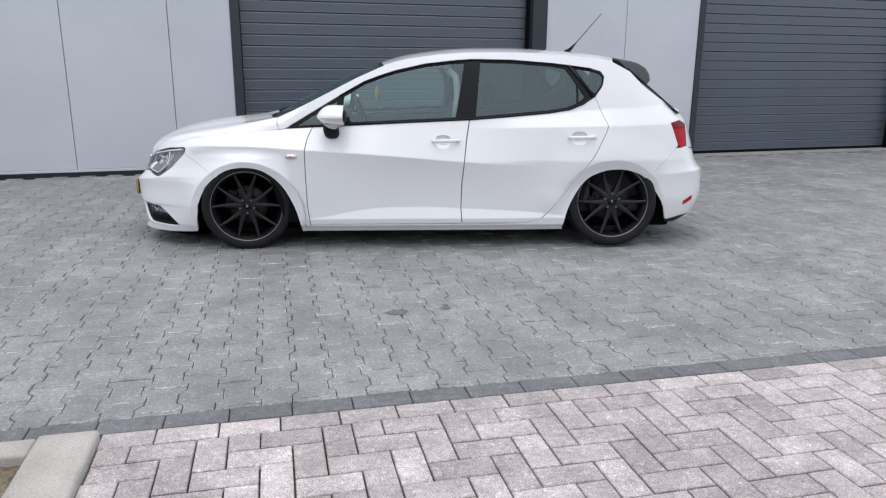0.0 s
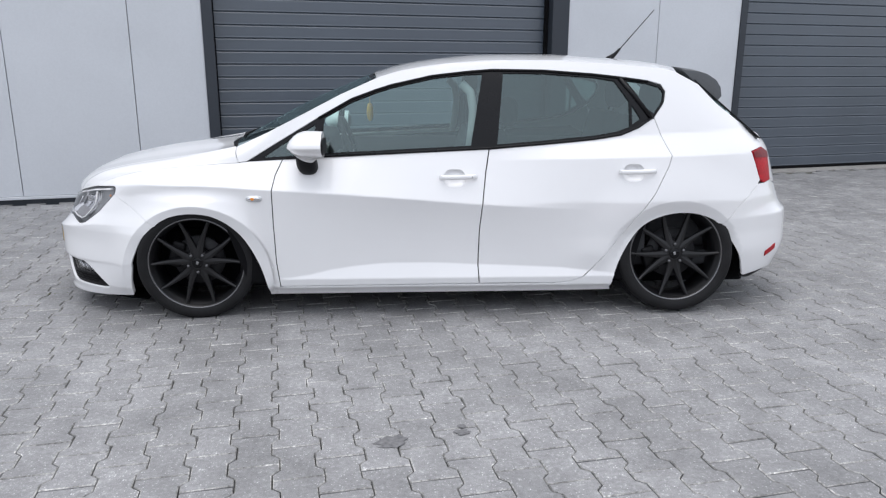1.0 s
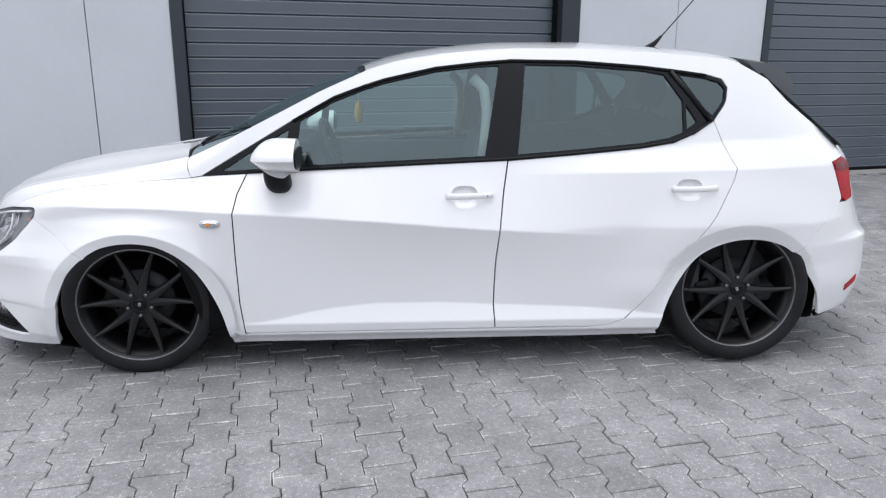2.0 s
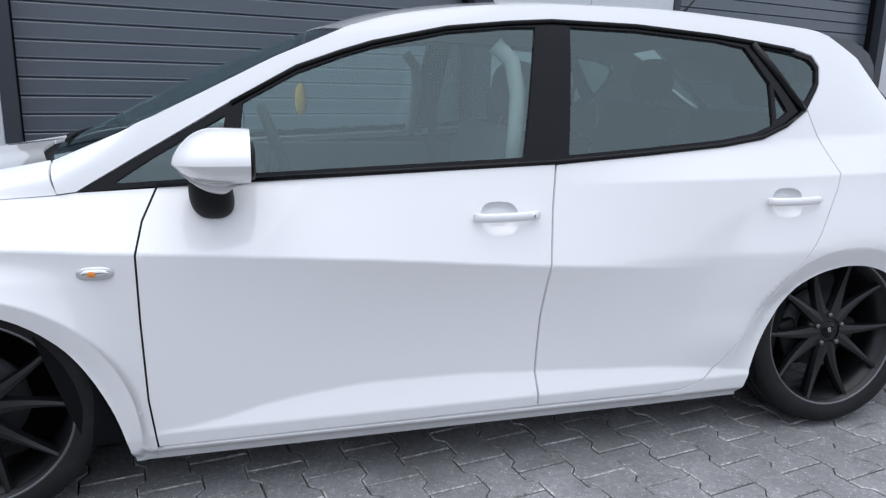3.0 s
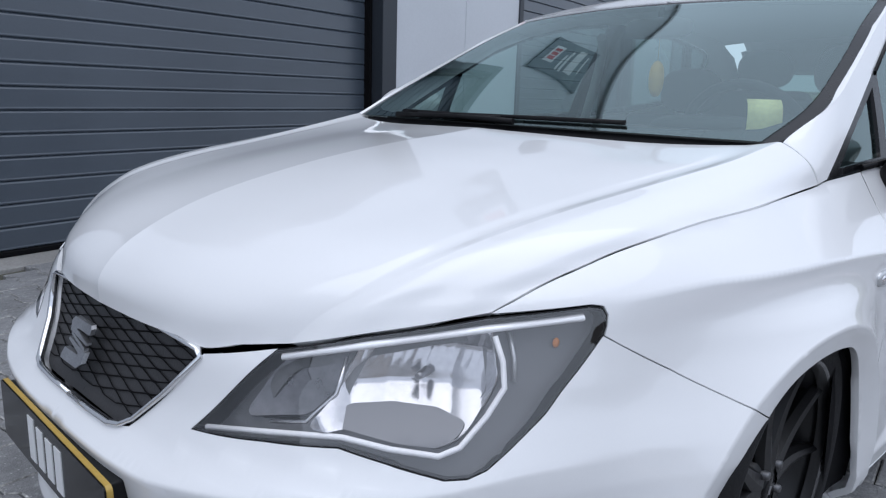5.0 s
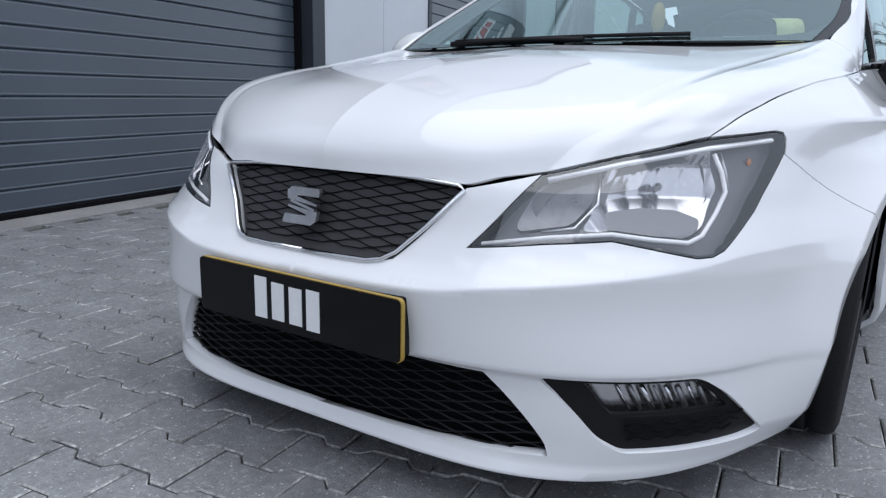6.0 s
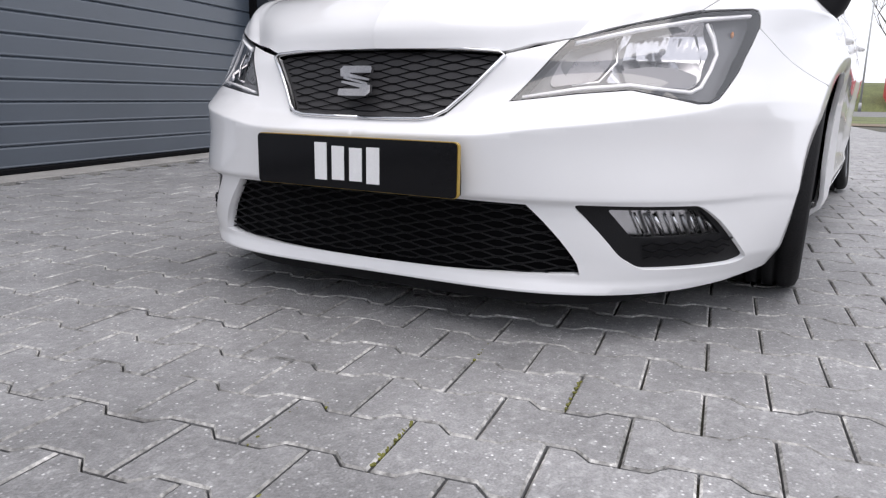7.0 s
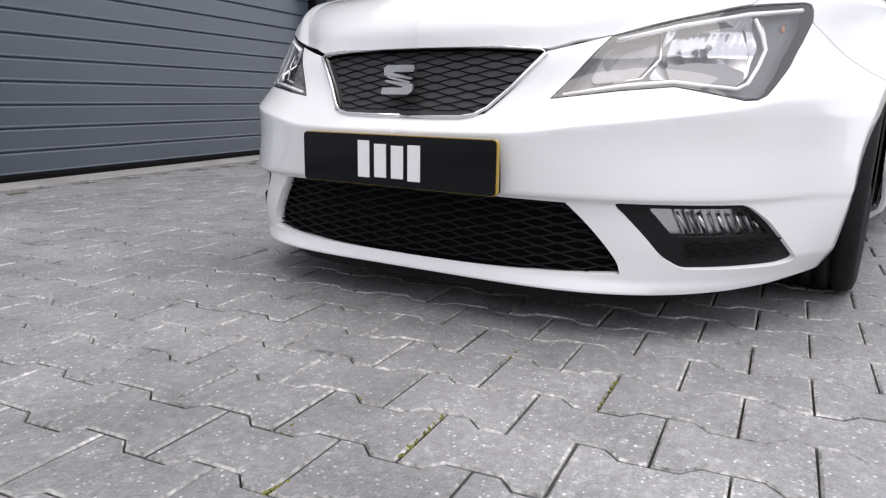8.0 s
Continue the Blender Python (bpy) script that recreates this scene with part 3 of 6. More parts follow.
# front bumper, with openings for the lower grille and the fog lamps
seam_f = [(-1.698, 0.635), (-1.565, 0.58), (-1.40, 0.497)]
bumper = [(S_NOSE, 0.434), (-2.40, 0.4345), (-2.37, 0.445), (-2.288, 0.570), (-2.175, 0.599)] + [HL[0]] + HL[:8:-1] + seam_f
bumper += [p for p in ARCH_F[::-1] if p[0] < -1.40] + [(-1.63, 0.112), (-1.75, 0.103), (-1.9, 0.099), (-2.1, 0.097), (-2.3, 0.096), (S_NOSE, 0.096), (S_NOSE, 0.124), (-2.377, 0.127), (-2.183, 0.137), (-2.266, 0.277), (S_NOSE, 0.281)]
LOWER_GRILLE = [(S_NOSE, 0.281), (-2.266, 0.277), (-2.183, 0.137), (-2.377, 0.127), (S_NOSE, 0.124)]
FOG = rounded([(-2.180, 0.281), (-1.872, 0.277), (-1.815, 0.242), (-1.708, 0.151), (-1.758, 0.144), (-2.050, 0.150), (-2.100, 0.174)], 0.02)
bumper_geo = sheet(body, bumper[::-1], 0.013, (FOG,), 0.025, 0.0, NOSE_CREASES + arch_rings(FRONT_AXLE, 100, 178) + [[(S_NOSE + d, 0.09 + 0.012 * k) for k in range(29)] for d in (0.0006, 0.0022, 0.006)])
front_bumper = panel("front_bumper", both(bumper_geo), WHITE, car, "white painted front bumper with low lip")
lower_back = panel("lower_grille", both(sheet(body, gap(LOWER_GRILLE, -0.012), 0.02, (), 0, -0.05)), DARK, car, "dark air intake of elongated meshes")
# black strip put below the white lip as the shade under it
lip_edge = both(sheet(body, [(S_NOSE, 0.098), (-2.3, 0.098), (-2.1, 0.099), (-1.9, 0.101), (-1.75, 0.105), (-1.75, 0.068), (-1.9, 0.06), (-2.1, 0.056), (S_NOSE, 0.054)][::-1], 0.02, (), 0.1, -0.04))
panel("front_lip", lip_edge, BLACK, car, "black strip as the shade under the lip")


def body_y(y, z, off=0.0):
    """The place on the nose at half width y and height z."""
    lo, hi = S_NOSE, XC
    for _ in range(40):
        mid = (lo + hi) / 2
        lo, hi = (mid, hi) if -body(mid, z)[1] < abs(y) else (lo, mid)
    p = Vector(body((lo + hi) / 2, z))
    return Vector((p.x - off, math.copysign(p.y, -y) if y < 0 else -p.y, z)) if y >= 0 else Vector((p.x - off, p.y, z))


def wave_bars(z0, z1, rows, half_at, pitch, depth, radius, mat, parent, flat=1.0):
    """Rows of wavy bars that touch one another and leave long hexagonal meshes."""
    dz = (z1 - z0) / rows
    for k in range(rows + 1):
        z = z0 + dz * k
        half = half_at(z)
        n = max(8, int(2 * half / (pitch / 14)))
        pts = []
        for i in range(n + 1):
            y = -half + 2 * half * i / n
            ph = (y / pitch + 0.5 * (k % 2)) % 1.0
            tri = 1 - 4 * abs(ph - 0.5)
            tri = max(-0.72, min(0.72, tri)) / 0.72
            zz = min(z1, max(z0, z + dz * 0.42 * tri))
            p = body_y(y, zz)
            pts.append((p.x + depth, y, zz))
        part("bar", tube(pts, radius, 4, flat), mat, parent)


wave_bars(0.132, 0.272, 14, lambda z: 0.478 - (z - 0.137) / 0.14 * 0.1, 0.088, 0.022, 0.0017, GRILLE, lower_back, 2.6)

# upper grille: panel with fine meshes, chrome surround, emblem
UPPER = [(S_NOSE, 0.441), (-2.40, 0.4415), (-2.377, 0.449), (-2.296, 0.564), (-2.31, 0.572), (-2.37, 0.578), (S_NOSE, 0.584)]
upper = panel("upper_grille", both(sheet(body, UPPER, 0.02, (), 0.0, -0.012)), PANEL_GRILLE, car, "dark grey grille panel with a mesh relief")
wave_bars(0.45, 0.576, 14, lambda z: 0.188 + (z - 0.45) / 0.124 * 0.098, 0.092, 0.0112, 0.0011, DARK, upper, 1.0)
ring = [body_y(y, z, 0.002) for y, z in [(0.0, 0.4365), (-0.08, 0.4366), (-0.15, 0.438), (-0.178, 0.443), (-0.2, 0.456), (-0.24, 0.50), (-0.297, 0.567), (-0.285, 0.574), (-0.2, 0.58), (-0.1, 0.5835), (0.0, 0.584)]]
ring = ring + [Vector((p.x, -p.y, p.z)) for p in ring[-2:0:-1]] + [ring[0]]
part("chrome_surround", tube(ring, 0.0045, 8, 1.6), CHROME, upper, "chrome grille surround")
bm = bmesh.new()
hook = [(0.040, 0.525), (0.043, 0.545), (0.034, 0.554), (-0.036, 0.554), (-0.040, 0.547), (-0.039, 0.535), (0.014, 0.535), (0.015, 0.532), (-0.036, 0.5185), (-0.036, 0.5135)]
strip_ = [(0.032, 0.5185), (-0.032, 0.5015), (-0.032, 0.5075), (0.032, 0.5245)]
for outline in (hook, [(-y, 1.026 - z) for y, z in hook], strip_):
    rims = [[bm.verts.new((body_y(0.0, z).x - d - 0.016, y + 0.028 + 0.13 * (z - 0.517), 0.517 + 0.78 * (z - 0.517))) for y, z in outline] for d in (0.0, 0.008)]
    bm.faces.new(rims[0])
    bm.faces.new(rims[1][::-1])
    for k in range(len(outline)):
        bm.faces.new((rims[0][k], rims[0][(k + 1) % len(outline)], rims[1][(k + 1) % len(outline)], rims[1][k]))
bmesh.ops.recalc_face_normals(bm, faces=bm.faces)
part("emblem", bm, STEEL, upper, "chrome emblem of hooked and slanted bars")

# number plate: black board, yellow edge, writing as bars
def board(x0, x1, y0, y1, z0, z1, r):
    """A thin upright board with rounded corners, facing along x."""
    bm = bmesh.new()
    flat = rounded([(y0, z0), (y1, z0), (y1, z1), (y0, z1)], r, 5)
    front, rear = ([bm.verts.new((x, y, z)) for y, z in flat] for x in (x0, x1))
    bm.faces.new(front)
    bm.faces.new(rear[::-1])
    for k in range(len(flat)):
        bm.faces.new((front[k], rear[k], rear[(k + 1) % len(flat)], front[(k + 1) % len(flat)]))
    bmesh.ops.recalc_face_normals(bm, faces=bm.faces)
    return bm


plate = part("number_plate", board(-2.142, -2.135, -0.266, 0.246, 0.287, 0.396, 0.010), PLATE, car, "gloss black show plate with a yellow edge")
part("plate_edging", board(-2.1392, -2.131, -0.2685, 0.247, 0.286, 0.3975, 0.012), YELLOW, plate, "thin yellow edging")
for y, h, z in ((0.066, 0.080, 0.343), (0.020, 0.072, 0.341), (-0.026, 0.07, 0.340), (-0.070, 0.076, 0.340)):
    part("bar", box(-2.1436, -2.141, y - 0.016, y + 0.016, z - h / 2, z + h / 2), WHITE_INK, plate)
part("plate_holder", box(-2.132, -2.10, -0.255, 0.235, 0.288, 0.394, 0.004), BLACK, plate)

# fog lamps
fog_l, fog_r = pair("fog_lamp_surround", sheet(body, FOG, 0.016, (rounded([(-2.105, 0.270), (-1.868, 0.268), (-1.80, 0.212), (-2.062, 0.212)], 0.01),), 0.02, -0.012), BLACK, ONE, "black plastic fog lamp surround")
pair("fog_lamp_bowl", sheet(body, [(-2.135, 0.278), (-1.86, 0.276), (-1.785, 0.204), (-2.07, 0.204)][::-1], 0.02, (), 0.0, -0.045), REFLECTOR, (fog_l, fog_r))
pair("fog_lamp_glass", sheet(body, [(-2.105, 0.270), (-1.868, 0.268), (-1.80, 0.212), (-2.062, 0.212)][::-1], 0.02, (), 0.0, -0.016), FOG_GLASS, (fog_l, fog_r))
for k in range(9):
    s = -2.05 + 0.024 * k
    p, q = Vector(body(s + 0.014, 0.216)), Vector(body(s, 0.262 - 0.0016 * k))
    pair_bm("reflector_rib", tube([p + Vector((0.034, 0.010, 0)), q + Vector((0.034, 0.010, 0))], 0.0028 + 0.0012 * (k % 3), 6), STEEL if k % 2 else CHROME, (fog_l, fog_r))
for k in range(3):
    pts = [Vector(body(s, 0.176 + 0.013 * k + 0.003 * (1 if (i + k) % 2 else -1))) + Vector((0.004, 0.004, 0)) for i, s in enumerate(np.linspace(-2.04, -1.80 + 0.02 * k, 12))]
    pair_bm("slat", tube(pts, 0.0024, 5), DARK, (fog_l, fog_r))

# bonnet: centre line, the two long creases and the shut lines, joined by patches
def by_reach(pts):
    """The points with the share of the way up to each."""
    far_ = [0.0]
    for p, q in zip(pts, pts[1:]):
        far_.append(far_[-1] + math.dist(p, q))
    return [(f / far_[-1], tuple(p)) for f, p in zip(far_, pts)]


JOIN = (-1.946, -0.411, 0.600)
CORNER = body(-1.038, 0.872)
VK = 0.7          # where the crease lies across the bonnet
middle = path3(by_reach([(-2.043, 0, 0.579), (-2.045, 0, 0.612), (-2.022, 0, 0.655), (-1.955, 0, 0.703), (-1.85, 0, 0.747), (-1.7, 0, 0.786), (-1.55, 0, 0.815), (-1.4, 0, 0.836), (-1.28, 0, 0.849), (-1.17, 0, 0.863)]))
crease3 = path3(by_reach([JOIN, (-1.908, -0.447, 0.648), (-1.85, -0.498, 0.689), (-1.76, -0.545, 0.732), (-1.677, -0.565, 0.755), (-1.556, -0.586, 0.779), (-1.437, -0.603, 0.798), (-1.315, -0.626, 0.819), (-1.187, -0.650, 0.842), CORNER]))
shut_pts = [Vector(body(s, z)) for s, z in SHUT]
shut_line = path3(by_reach([(p[0], p[1] + 0.0015, p[2] + 0.0005) for p in shut_pts]))
front_a = path3([(0, (-2.043, 0, 0.579)), (0.3, (-2.037, -0.12, 0.5785)), (0.6, (-2.02, -0.245, 0.580)), (0.75, (-1.999, -0.315, 0.585)), (1, JOIN)])
front_b = path3(by_reach([JOIN, (-1.925, -0.462, 0.615), (-1.882, -0.519, 0.632), (-1.832, -0.575, 0.649), tuple(shut_line(0.0))]))
rear_a = path3([(0, (-1.17, 0, 0.863)), (0.3, (-1.155, -0.2, 0.861)), (0.65, (-1.103, -0.43, 0.857)), (0.9, (-1.058, -0.6, 0.862)), (1, CORNER)])
rear_b = path3(by_reach([CORNER, body(-1.038, 0.856), body(-1.033, 0.832), tuple(shut_line(1.0))]))
top_patch = coons(front_a, rear_a, middle, crease3)
roll_patch = coons(front_b, rear_b, crease3, shut_line)


def bonnet_fn(v, u):
    v_, u_ = min(1.0, max(0.0, v)), min(1.0, max(0.0, u))
    open_ = ramp(0.0, 0.22, u_)
    if v_ <= VK:
        w = v_ / VK
        p = top_patch(w, u_)
        drop = middle(u_)[2] - crease3(u_)[2]
        dip = -0.010 * max(0.0, 1 - abs(w - 0.7) / 0.12) * ramp(0.05, 0.0, u_)
        swell = 0.011 * 16 * (w * (1 - w)) ** 2 * ramp(0.0, 0.08, u_) * ramp(0.4, 0.12, u_)
        valley = -0.0026 * max(0.0, 1 - abs(w - 0.95) / 0.05) * ramp(0.05, 0.3, u_) * ramp(1.0, 0.85, u_)
        return Vector((p[0] - 0.5 * swell, p[1], p[2] + 0.4 * swell + open_ * drop * (w - w ** 2.3) + dip + valley))
    w = (v_ - VK) / (1 - VK)
    p = roll_patch(w, u_)
    bulge = 4 * w * (1 - w) * 0.0012 * (1 - u_)
    return Vector((p[0], p[1] - 0.7 * bulge, p[2] + bulge))


panel("bonnet", both(sheet(bonnet_fn, [(0, 0.004), (1, 0.004), (1, 1), (0, 1)], 0.014, (), 0.016, 0.0, [[(VK + d, 0.02 + 0.014 * k) for k in range(70)] for d in (-0.004, 0.004)])), WHITE, car, "white bonnet with two long creases")

# wings
RINGS_F, RINGS_R = arch_rings(FRONT_AXLE, 2, 152), arch_rings(REAR_AXLE, 30, 178)
wing = SHUT[::1] + [(-0.975, 0.803)] + FDOOR_FRONT + [(-0.83, 0.125)] + [p for p in ARCH_F[::-1] if p[0] > -1.40] + [(-1.40, 0.497)] + [(-1.565, 0.58), (-1.698, 0.635), (-1.697, 0.648), (-1.702, 0.662), (-1.714, 0.672), (-1.735, 0.6745)]
wings = pair("wing", sheet(body, gap(wing[::-1], 0.002), 0.014, (), 0.014, 0.0, CREASES + RINGS_F), WHITE, ONE, "white front wing")
# doors
fdoor = FDOOR_FRONT + [(0.202, 0.174)] + FDOOR_REAR[::-1][1:] + BELT[2:0:-1][0:1] + [(-0.797, 0.814)]


def handle_hole(x, z, w=0.055, h=0.044):
    return [(x + w * math.copysign(abs(math.cos(a)) ** 0.65, math.cos(a)), z + h * math.copysign(abs(math.sin(a)) ** 0.8, math.sin(a))) for a in [2 * math.pi * k / 20 for k in range(20)]]


F_HANDLE, R_HANDLE = (0.088, 0.722), (1.002, 0.748)
front_doors = pair("front_door", sheet(body, gap(fdoor, 0.0032), 0.014, (handle_hole(F_HANDLE[0] - 0.016, F_HANDLE[1]),), 0.03, 0.0, CREASES), WHITE, ONE, "white front door, shut")
rdoor = [FDOOR_REAR[0]] + FDOOR_REAR[1:] + RDOOR_REAR[::-1] + BELT[::-1][:5]
rear_doors = pair("rear_door", sheet(body, gap(rdoor, 0.0034), 0.014, (handle_hole(R_HANDLE[0] - 0.016, R_HANDLE[1]),), 0.03, 0.0, CREASES), WHITE, ONE, "white rear door, shut")
for doors, (hx, hz), lock in ((front_doors, F_HANDLE, True), (rear_doors, R_HANDLE, False)):
    rings = [[(hx - 0.016 + dx / 0.055 * w, hz + dz / 0.044 * h) for dx, dz in [(q[0], q[1]) for q in handle_hole(0.0, 0.0)]] for w, h in ((0.056, 0.046), (0.05, 0.04), (0.03, 0.024))]
    bm = bmesh.new()
    rows = [[bm.verts.new(Vector(body(*p)) + Vector((0, d, 0))) for p in ring] for ring, d in zip(rings, (0.001, 0.015, 0.023))]
    for a, b in zip(rows, rows[1:]):
        for k in range(20):
            bm.faces.new((a[k], a[(k + 1) % 20], b[(k + 1) % 20], b[k])).smooth = True
    bm.faces.new(rows[-1])
    bmesh.ops.recalc_face_normals(bm, faces=bm.faces)
    pair_bm("handle_cup", bm, WHITE, doors)
    pts = []
    for k in range(15):
        t = k / 14
        x = hx - 0.09 + 0.185 * t
        p = Vector(body(x, hz + 0.006 + 0.004 * t))
        pts.append(p + Vector((0, -0.008 - 0.024 * math.sin(math.pi * min(1, max(0, t * 1.06))) ** 0.35, 0)))
    handles = pair_bm("door_handle", tube(pts, 0.0125, 10, 0.6), WHITE, doors, "white door handle")
    if lock:
        p = pts[-3] + Vector((0.004, -0.0075, 0))
        b2 = lathe([(0.0, -0.003), (0.0075, -0.003), (0.0085, 0.0), (0.0085, 0.006)], 16)
        bmesh.ops.translate(b2, vec=p, verts=b2.verts)
        pair_bm("lock", b2, WHITE, handles, "white lock cover")
        pair_bm("keyhole", box(p.x - 0.0014, p.x + 0.0014, p.y - 0.0034, p.y - 0.002, p.z - 0.004, p.z + 0.004), BLACK, handles)

# rear bumper, tail lamps, side panel with roof rail and rear quarter
TAIL_LAMP = on_x([(1.652, 0.842), (1.735, 0.858), (1.79, 0.83), (1.80, 0.68), (1.745, 0.672), (1.715, 0.69)])
seam_r = on_x([(1.47, 0.469), (1.56, 0.56), (1.70, 0.672)])
side = SCREEN_EDGE + ROOF_EDGE[1:] + on_x([(1.36, 1.185), (1.465, 1.088), (1.61, 0.99), (1.735, 0.905), (1.75, 0.86)]) + [TAIL_LAMP[0], TAIL_LAMP[5]] + seam_r[::-1]
side += [p for p in ARCH_R[::-1] if p[0] < seam_r[0][0]] + [(0.6, 0.13)] + [(0.6, 0.168)] + RDOOR_REAR[10::-1] + [(1.108, 1.024)] + WIN_TOP[::-1][1:] + [(-0.975, 0.803), (-1.018, 0.797), (-1.029, 0.832), (-1.034, 0.856)]
pair("side_frame", sheet(body, gap(side[::-1], 0.0016), 0.014, (), 0.03, 0.0, CREASES + RINGS_R), WHITE, ONE, "white roof rail, rear pillar and quarter panel")
rbump = seam_r[:3] + [TAIL_LAMP[4], TAIL_LAMP[3]] + on_x([(1.84, 0.66)]) + [(S_TAIL, 0.62), (S_TAIL, 0.22), (2.0, 0.2)] + on_x([(1.76, 0.19), (1.655, 0.176)]) + [p for p in ARCH_R[::-1] if p[1] > 0.18 and p[0] > seam_r[0][0]]
rear_bumper = panel("rear_bumper", both(sheet(body, gap(rbump[::-1], 0.0015), 0.018)), WHITE, car, "white rear bumper")
pair("reflector", sheet(body, on_x([(1.782, 0.297), (1.862, 0.330), (1.862, 0.302), (1.782, 0.271)])[::-1], 0.012, (), 0.004, 0.004), RED, (rear_bumper, rear_bumper), "red reflector strip")
panel("rear_diffuser", both(sheet(body, [(2.0, 0.205), (S_TAIL, 0.225), (S_TAIL, 0.12)] + on_x([(1.72, 0.13), (1.65, 0.15), (1.65, 0.18)]), 0.02, (), 0.02, -0.01)), BLACK, rear_bumper, "black lower edge")
tail_lamps = pair("tail_lamp", sheet(body, gap(TAIL_LAMP[::-1], 0.002), 0.012, (), 0.015, 0.003), RED, ONE, "red tail lamp")
pair("lamp_band", sheet(body, gap([TAIL_LAMP[0], TAIL_LAMP[1], TAIL_LAMP[2], tuple((Vector(TAIL_LAMP[2]) * 0.75 + Vector(TAIL_LAMP[3]) * 0.25)), tuple((Vector(TAIL_LAMP[0]) * 0.75 + Vector(TAIL_LAMP[5]) * 0.25))][::-1], 0.006), 0.012, (), 0.004, 0.006), DARK_RED, tail_lamps, "dark red upper band")
gate = [TAIL_LAMP[1], TAIL_LAMP[2], TAIL_LAMP[3]] + on_x([(1.842, 0.665)]) + [(S_TAIL, 0.625), (S_TAIL, 0.93)] + on_x([(1.75, 0.905)])
panel("tailgate", both(sheet(body, gap(gate[::-1], 0.002), 0.02)), WHITE, car, "white tailgate")
# sills
pair("sill", sheet(body, [(-0.88, 0.118), (0.6, 0.118), (0.905, 0.122), (0.9, 0.128), (0.6, 0.168), (-0.80, 0.167), (-0.826, 0.165), (-0.828, 0.126), (-0.88, 0.127)], 0.014, (), 0.05), WHITE, ONE, "white sill strip")
# dark inner skin that closes the gaps and stands in for their shade
pair("inner_skin", sheet(body, [(-0.98, 0.16), (1.0, 0.16), (1.15, 0.8), (1.0, 0.88), (-0.8, 0.79), (-1.3, 0.75), (-1.1, 0.56)], 0.05, (), 0, -0.03), DARK, ONE)

# black bar that stands in for the shade in the gap ahead of the front door
pair_bm("door_seal", tube([Vector(body(x, z)) + Vector((0, 0.0045, 0)) for x, z in FDOOR_FRONT], 0.0034, 6), BLACK, ONE, "black bar as the shade in the door gap")

# windows
def below(rows, d):
    return [(x, z + d) for x, z in rows]


aperture = BELT + WIN_TOP[::-1]
G_TRI = [(-0.895, 0.822), (-0.655, 0.836), (-0.63, 0.985), (-0.80, 0.885)]
G_FRONT = [(-0.61, 0.842), (0.158, 0.881), (0.222, 1.236), (0.146, 1.233), (-0.037, 1.212), (-0.244, 1.166), (-0.33, 1.139), (-0.448, 1.094), (-0.585, 1.018)]
G_REAR = [(0.292, 0.887), (0.53, 0.906), (0.79, 0.93), (0.91, 0.95), (0.978, 0.975), (0.978, 1.10), (0.905, 1.203), (0.808, 1.219), (0.54, 1.238), (0.33, 1.241)]
G_FIX = [(0.99, 0.985), (1.035, 1.015), (0.99, 1.085)]
G_QUARTER = [(0.965, 1.205), (1.075, 1.19), (1.135, 1.173), (1.163, 1.145), (1.152, 1.103), (1.105, 1.04), (1.075, 1.06)]
pair("window_frame", sheet(body, gap(aperture, 0.001), 0.018, (G_TRI, G_FRONT, G_REAR, G_FIX, G_QUARTER), 0.018, -0.004), TRIM, ONE, "dark window frame and middle pillar")
for nm, g, mt in (("front_quarter_pane", G_TRI, CLEAR), ("front_pane", G_FRONT, CLEAR), ("rear_pane", G_REAR, TINTED), ("rear_fixed_pane", G_FIX, TINTED), ("quarter_pane", G_QUARTER, TINTED)):
    for o in pair(nm, sheet(body, gap(g, -0.004), 0.03, (), 0, -0.012), mt, ONE, "tinted side window" if mt is TINTED else "clear side window"):
        o.visible_shadow = False
pair_bm("belt_moulding", tube([Vector(body(x, z + 0.004)) + Vector((0, -0.003, 0)) for x, z in BELT[1:]], 0.007, 8, 0.6), TRIM, ONE)
pair_bm("frame_bead", tube([Vector(body(x, z - 0.004)) + Vector((0, -0.002, 0)) for x, z in WIN_TOP[1:12]], 0.006, 8, 0.6), TRIM, ONE)
pair_bm("quarter_bar", tube([Vector(body(x, z)) + Vector((0, -0.001, 0)) for x, z in ((0.93, 1.214), (1.01, 1.12), (1.09, 1.015))], 0.011, 8, 0.6), TRIM, ONE)

# roof, windscreen, rear window
edge_pts = [Vector(body(x, z)) for x, z in ROOF_EDGE]
roof_mid = [(-0.36, 1.236), (-0.2, 1.282), (0.06, 1.322), (0.3, 1.34), (0.6, 1.342), (0.9, 1.328), (1.2, 1.306), (1.40, 1.283)]
ts = [k / 7 for k in range(8)]
roof_c = path3([(t, (x, 0, z)) for t, (x, z) in zip(ts, roof_mid)])
roof_e = path3([(t, tuple(p + Vector((0, 0.002, 0.001)))) for t, p in zip(ts, edge_pts)])


def roof_fn(v, u):
    v_ = min(1.0, max(0.0, v))
    a, b = roof_c(min(1, max(0, u))), roof_e(min(1, max(0, u)))
    p = a.lerp(b, v_)
    p.z = b.z + (a.z - b.z) * (1 - v_ ** 2.6)
    return p


panel("roof", both(sheet(roof_fn, [(0, 0), (1, 0), (1, 1), (0, 1)], 0.03, (), 0.01)), WHITE, car, "white roof")
se = [Vector(body(x, z)) for x, z in SCREEN_EDGE]
scr_e = path3([(t, tuple(p + Vector((0.004, 0.006, -0.003)))) for t, p in zip((0, 0.22, 0.48, 0.73, 1), se)])
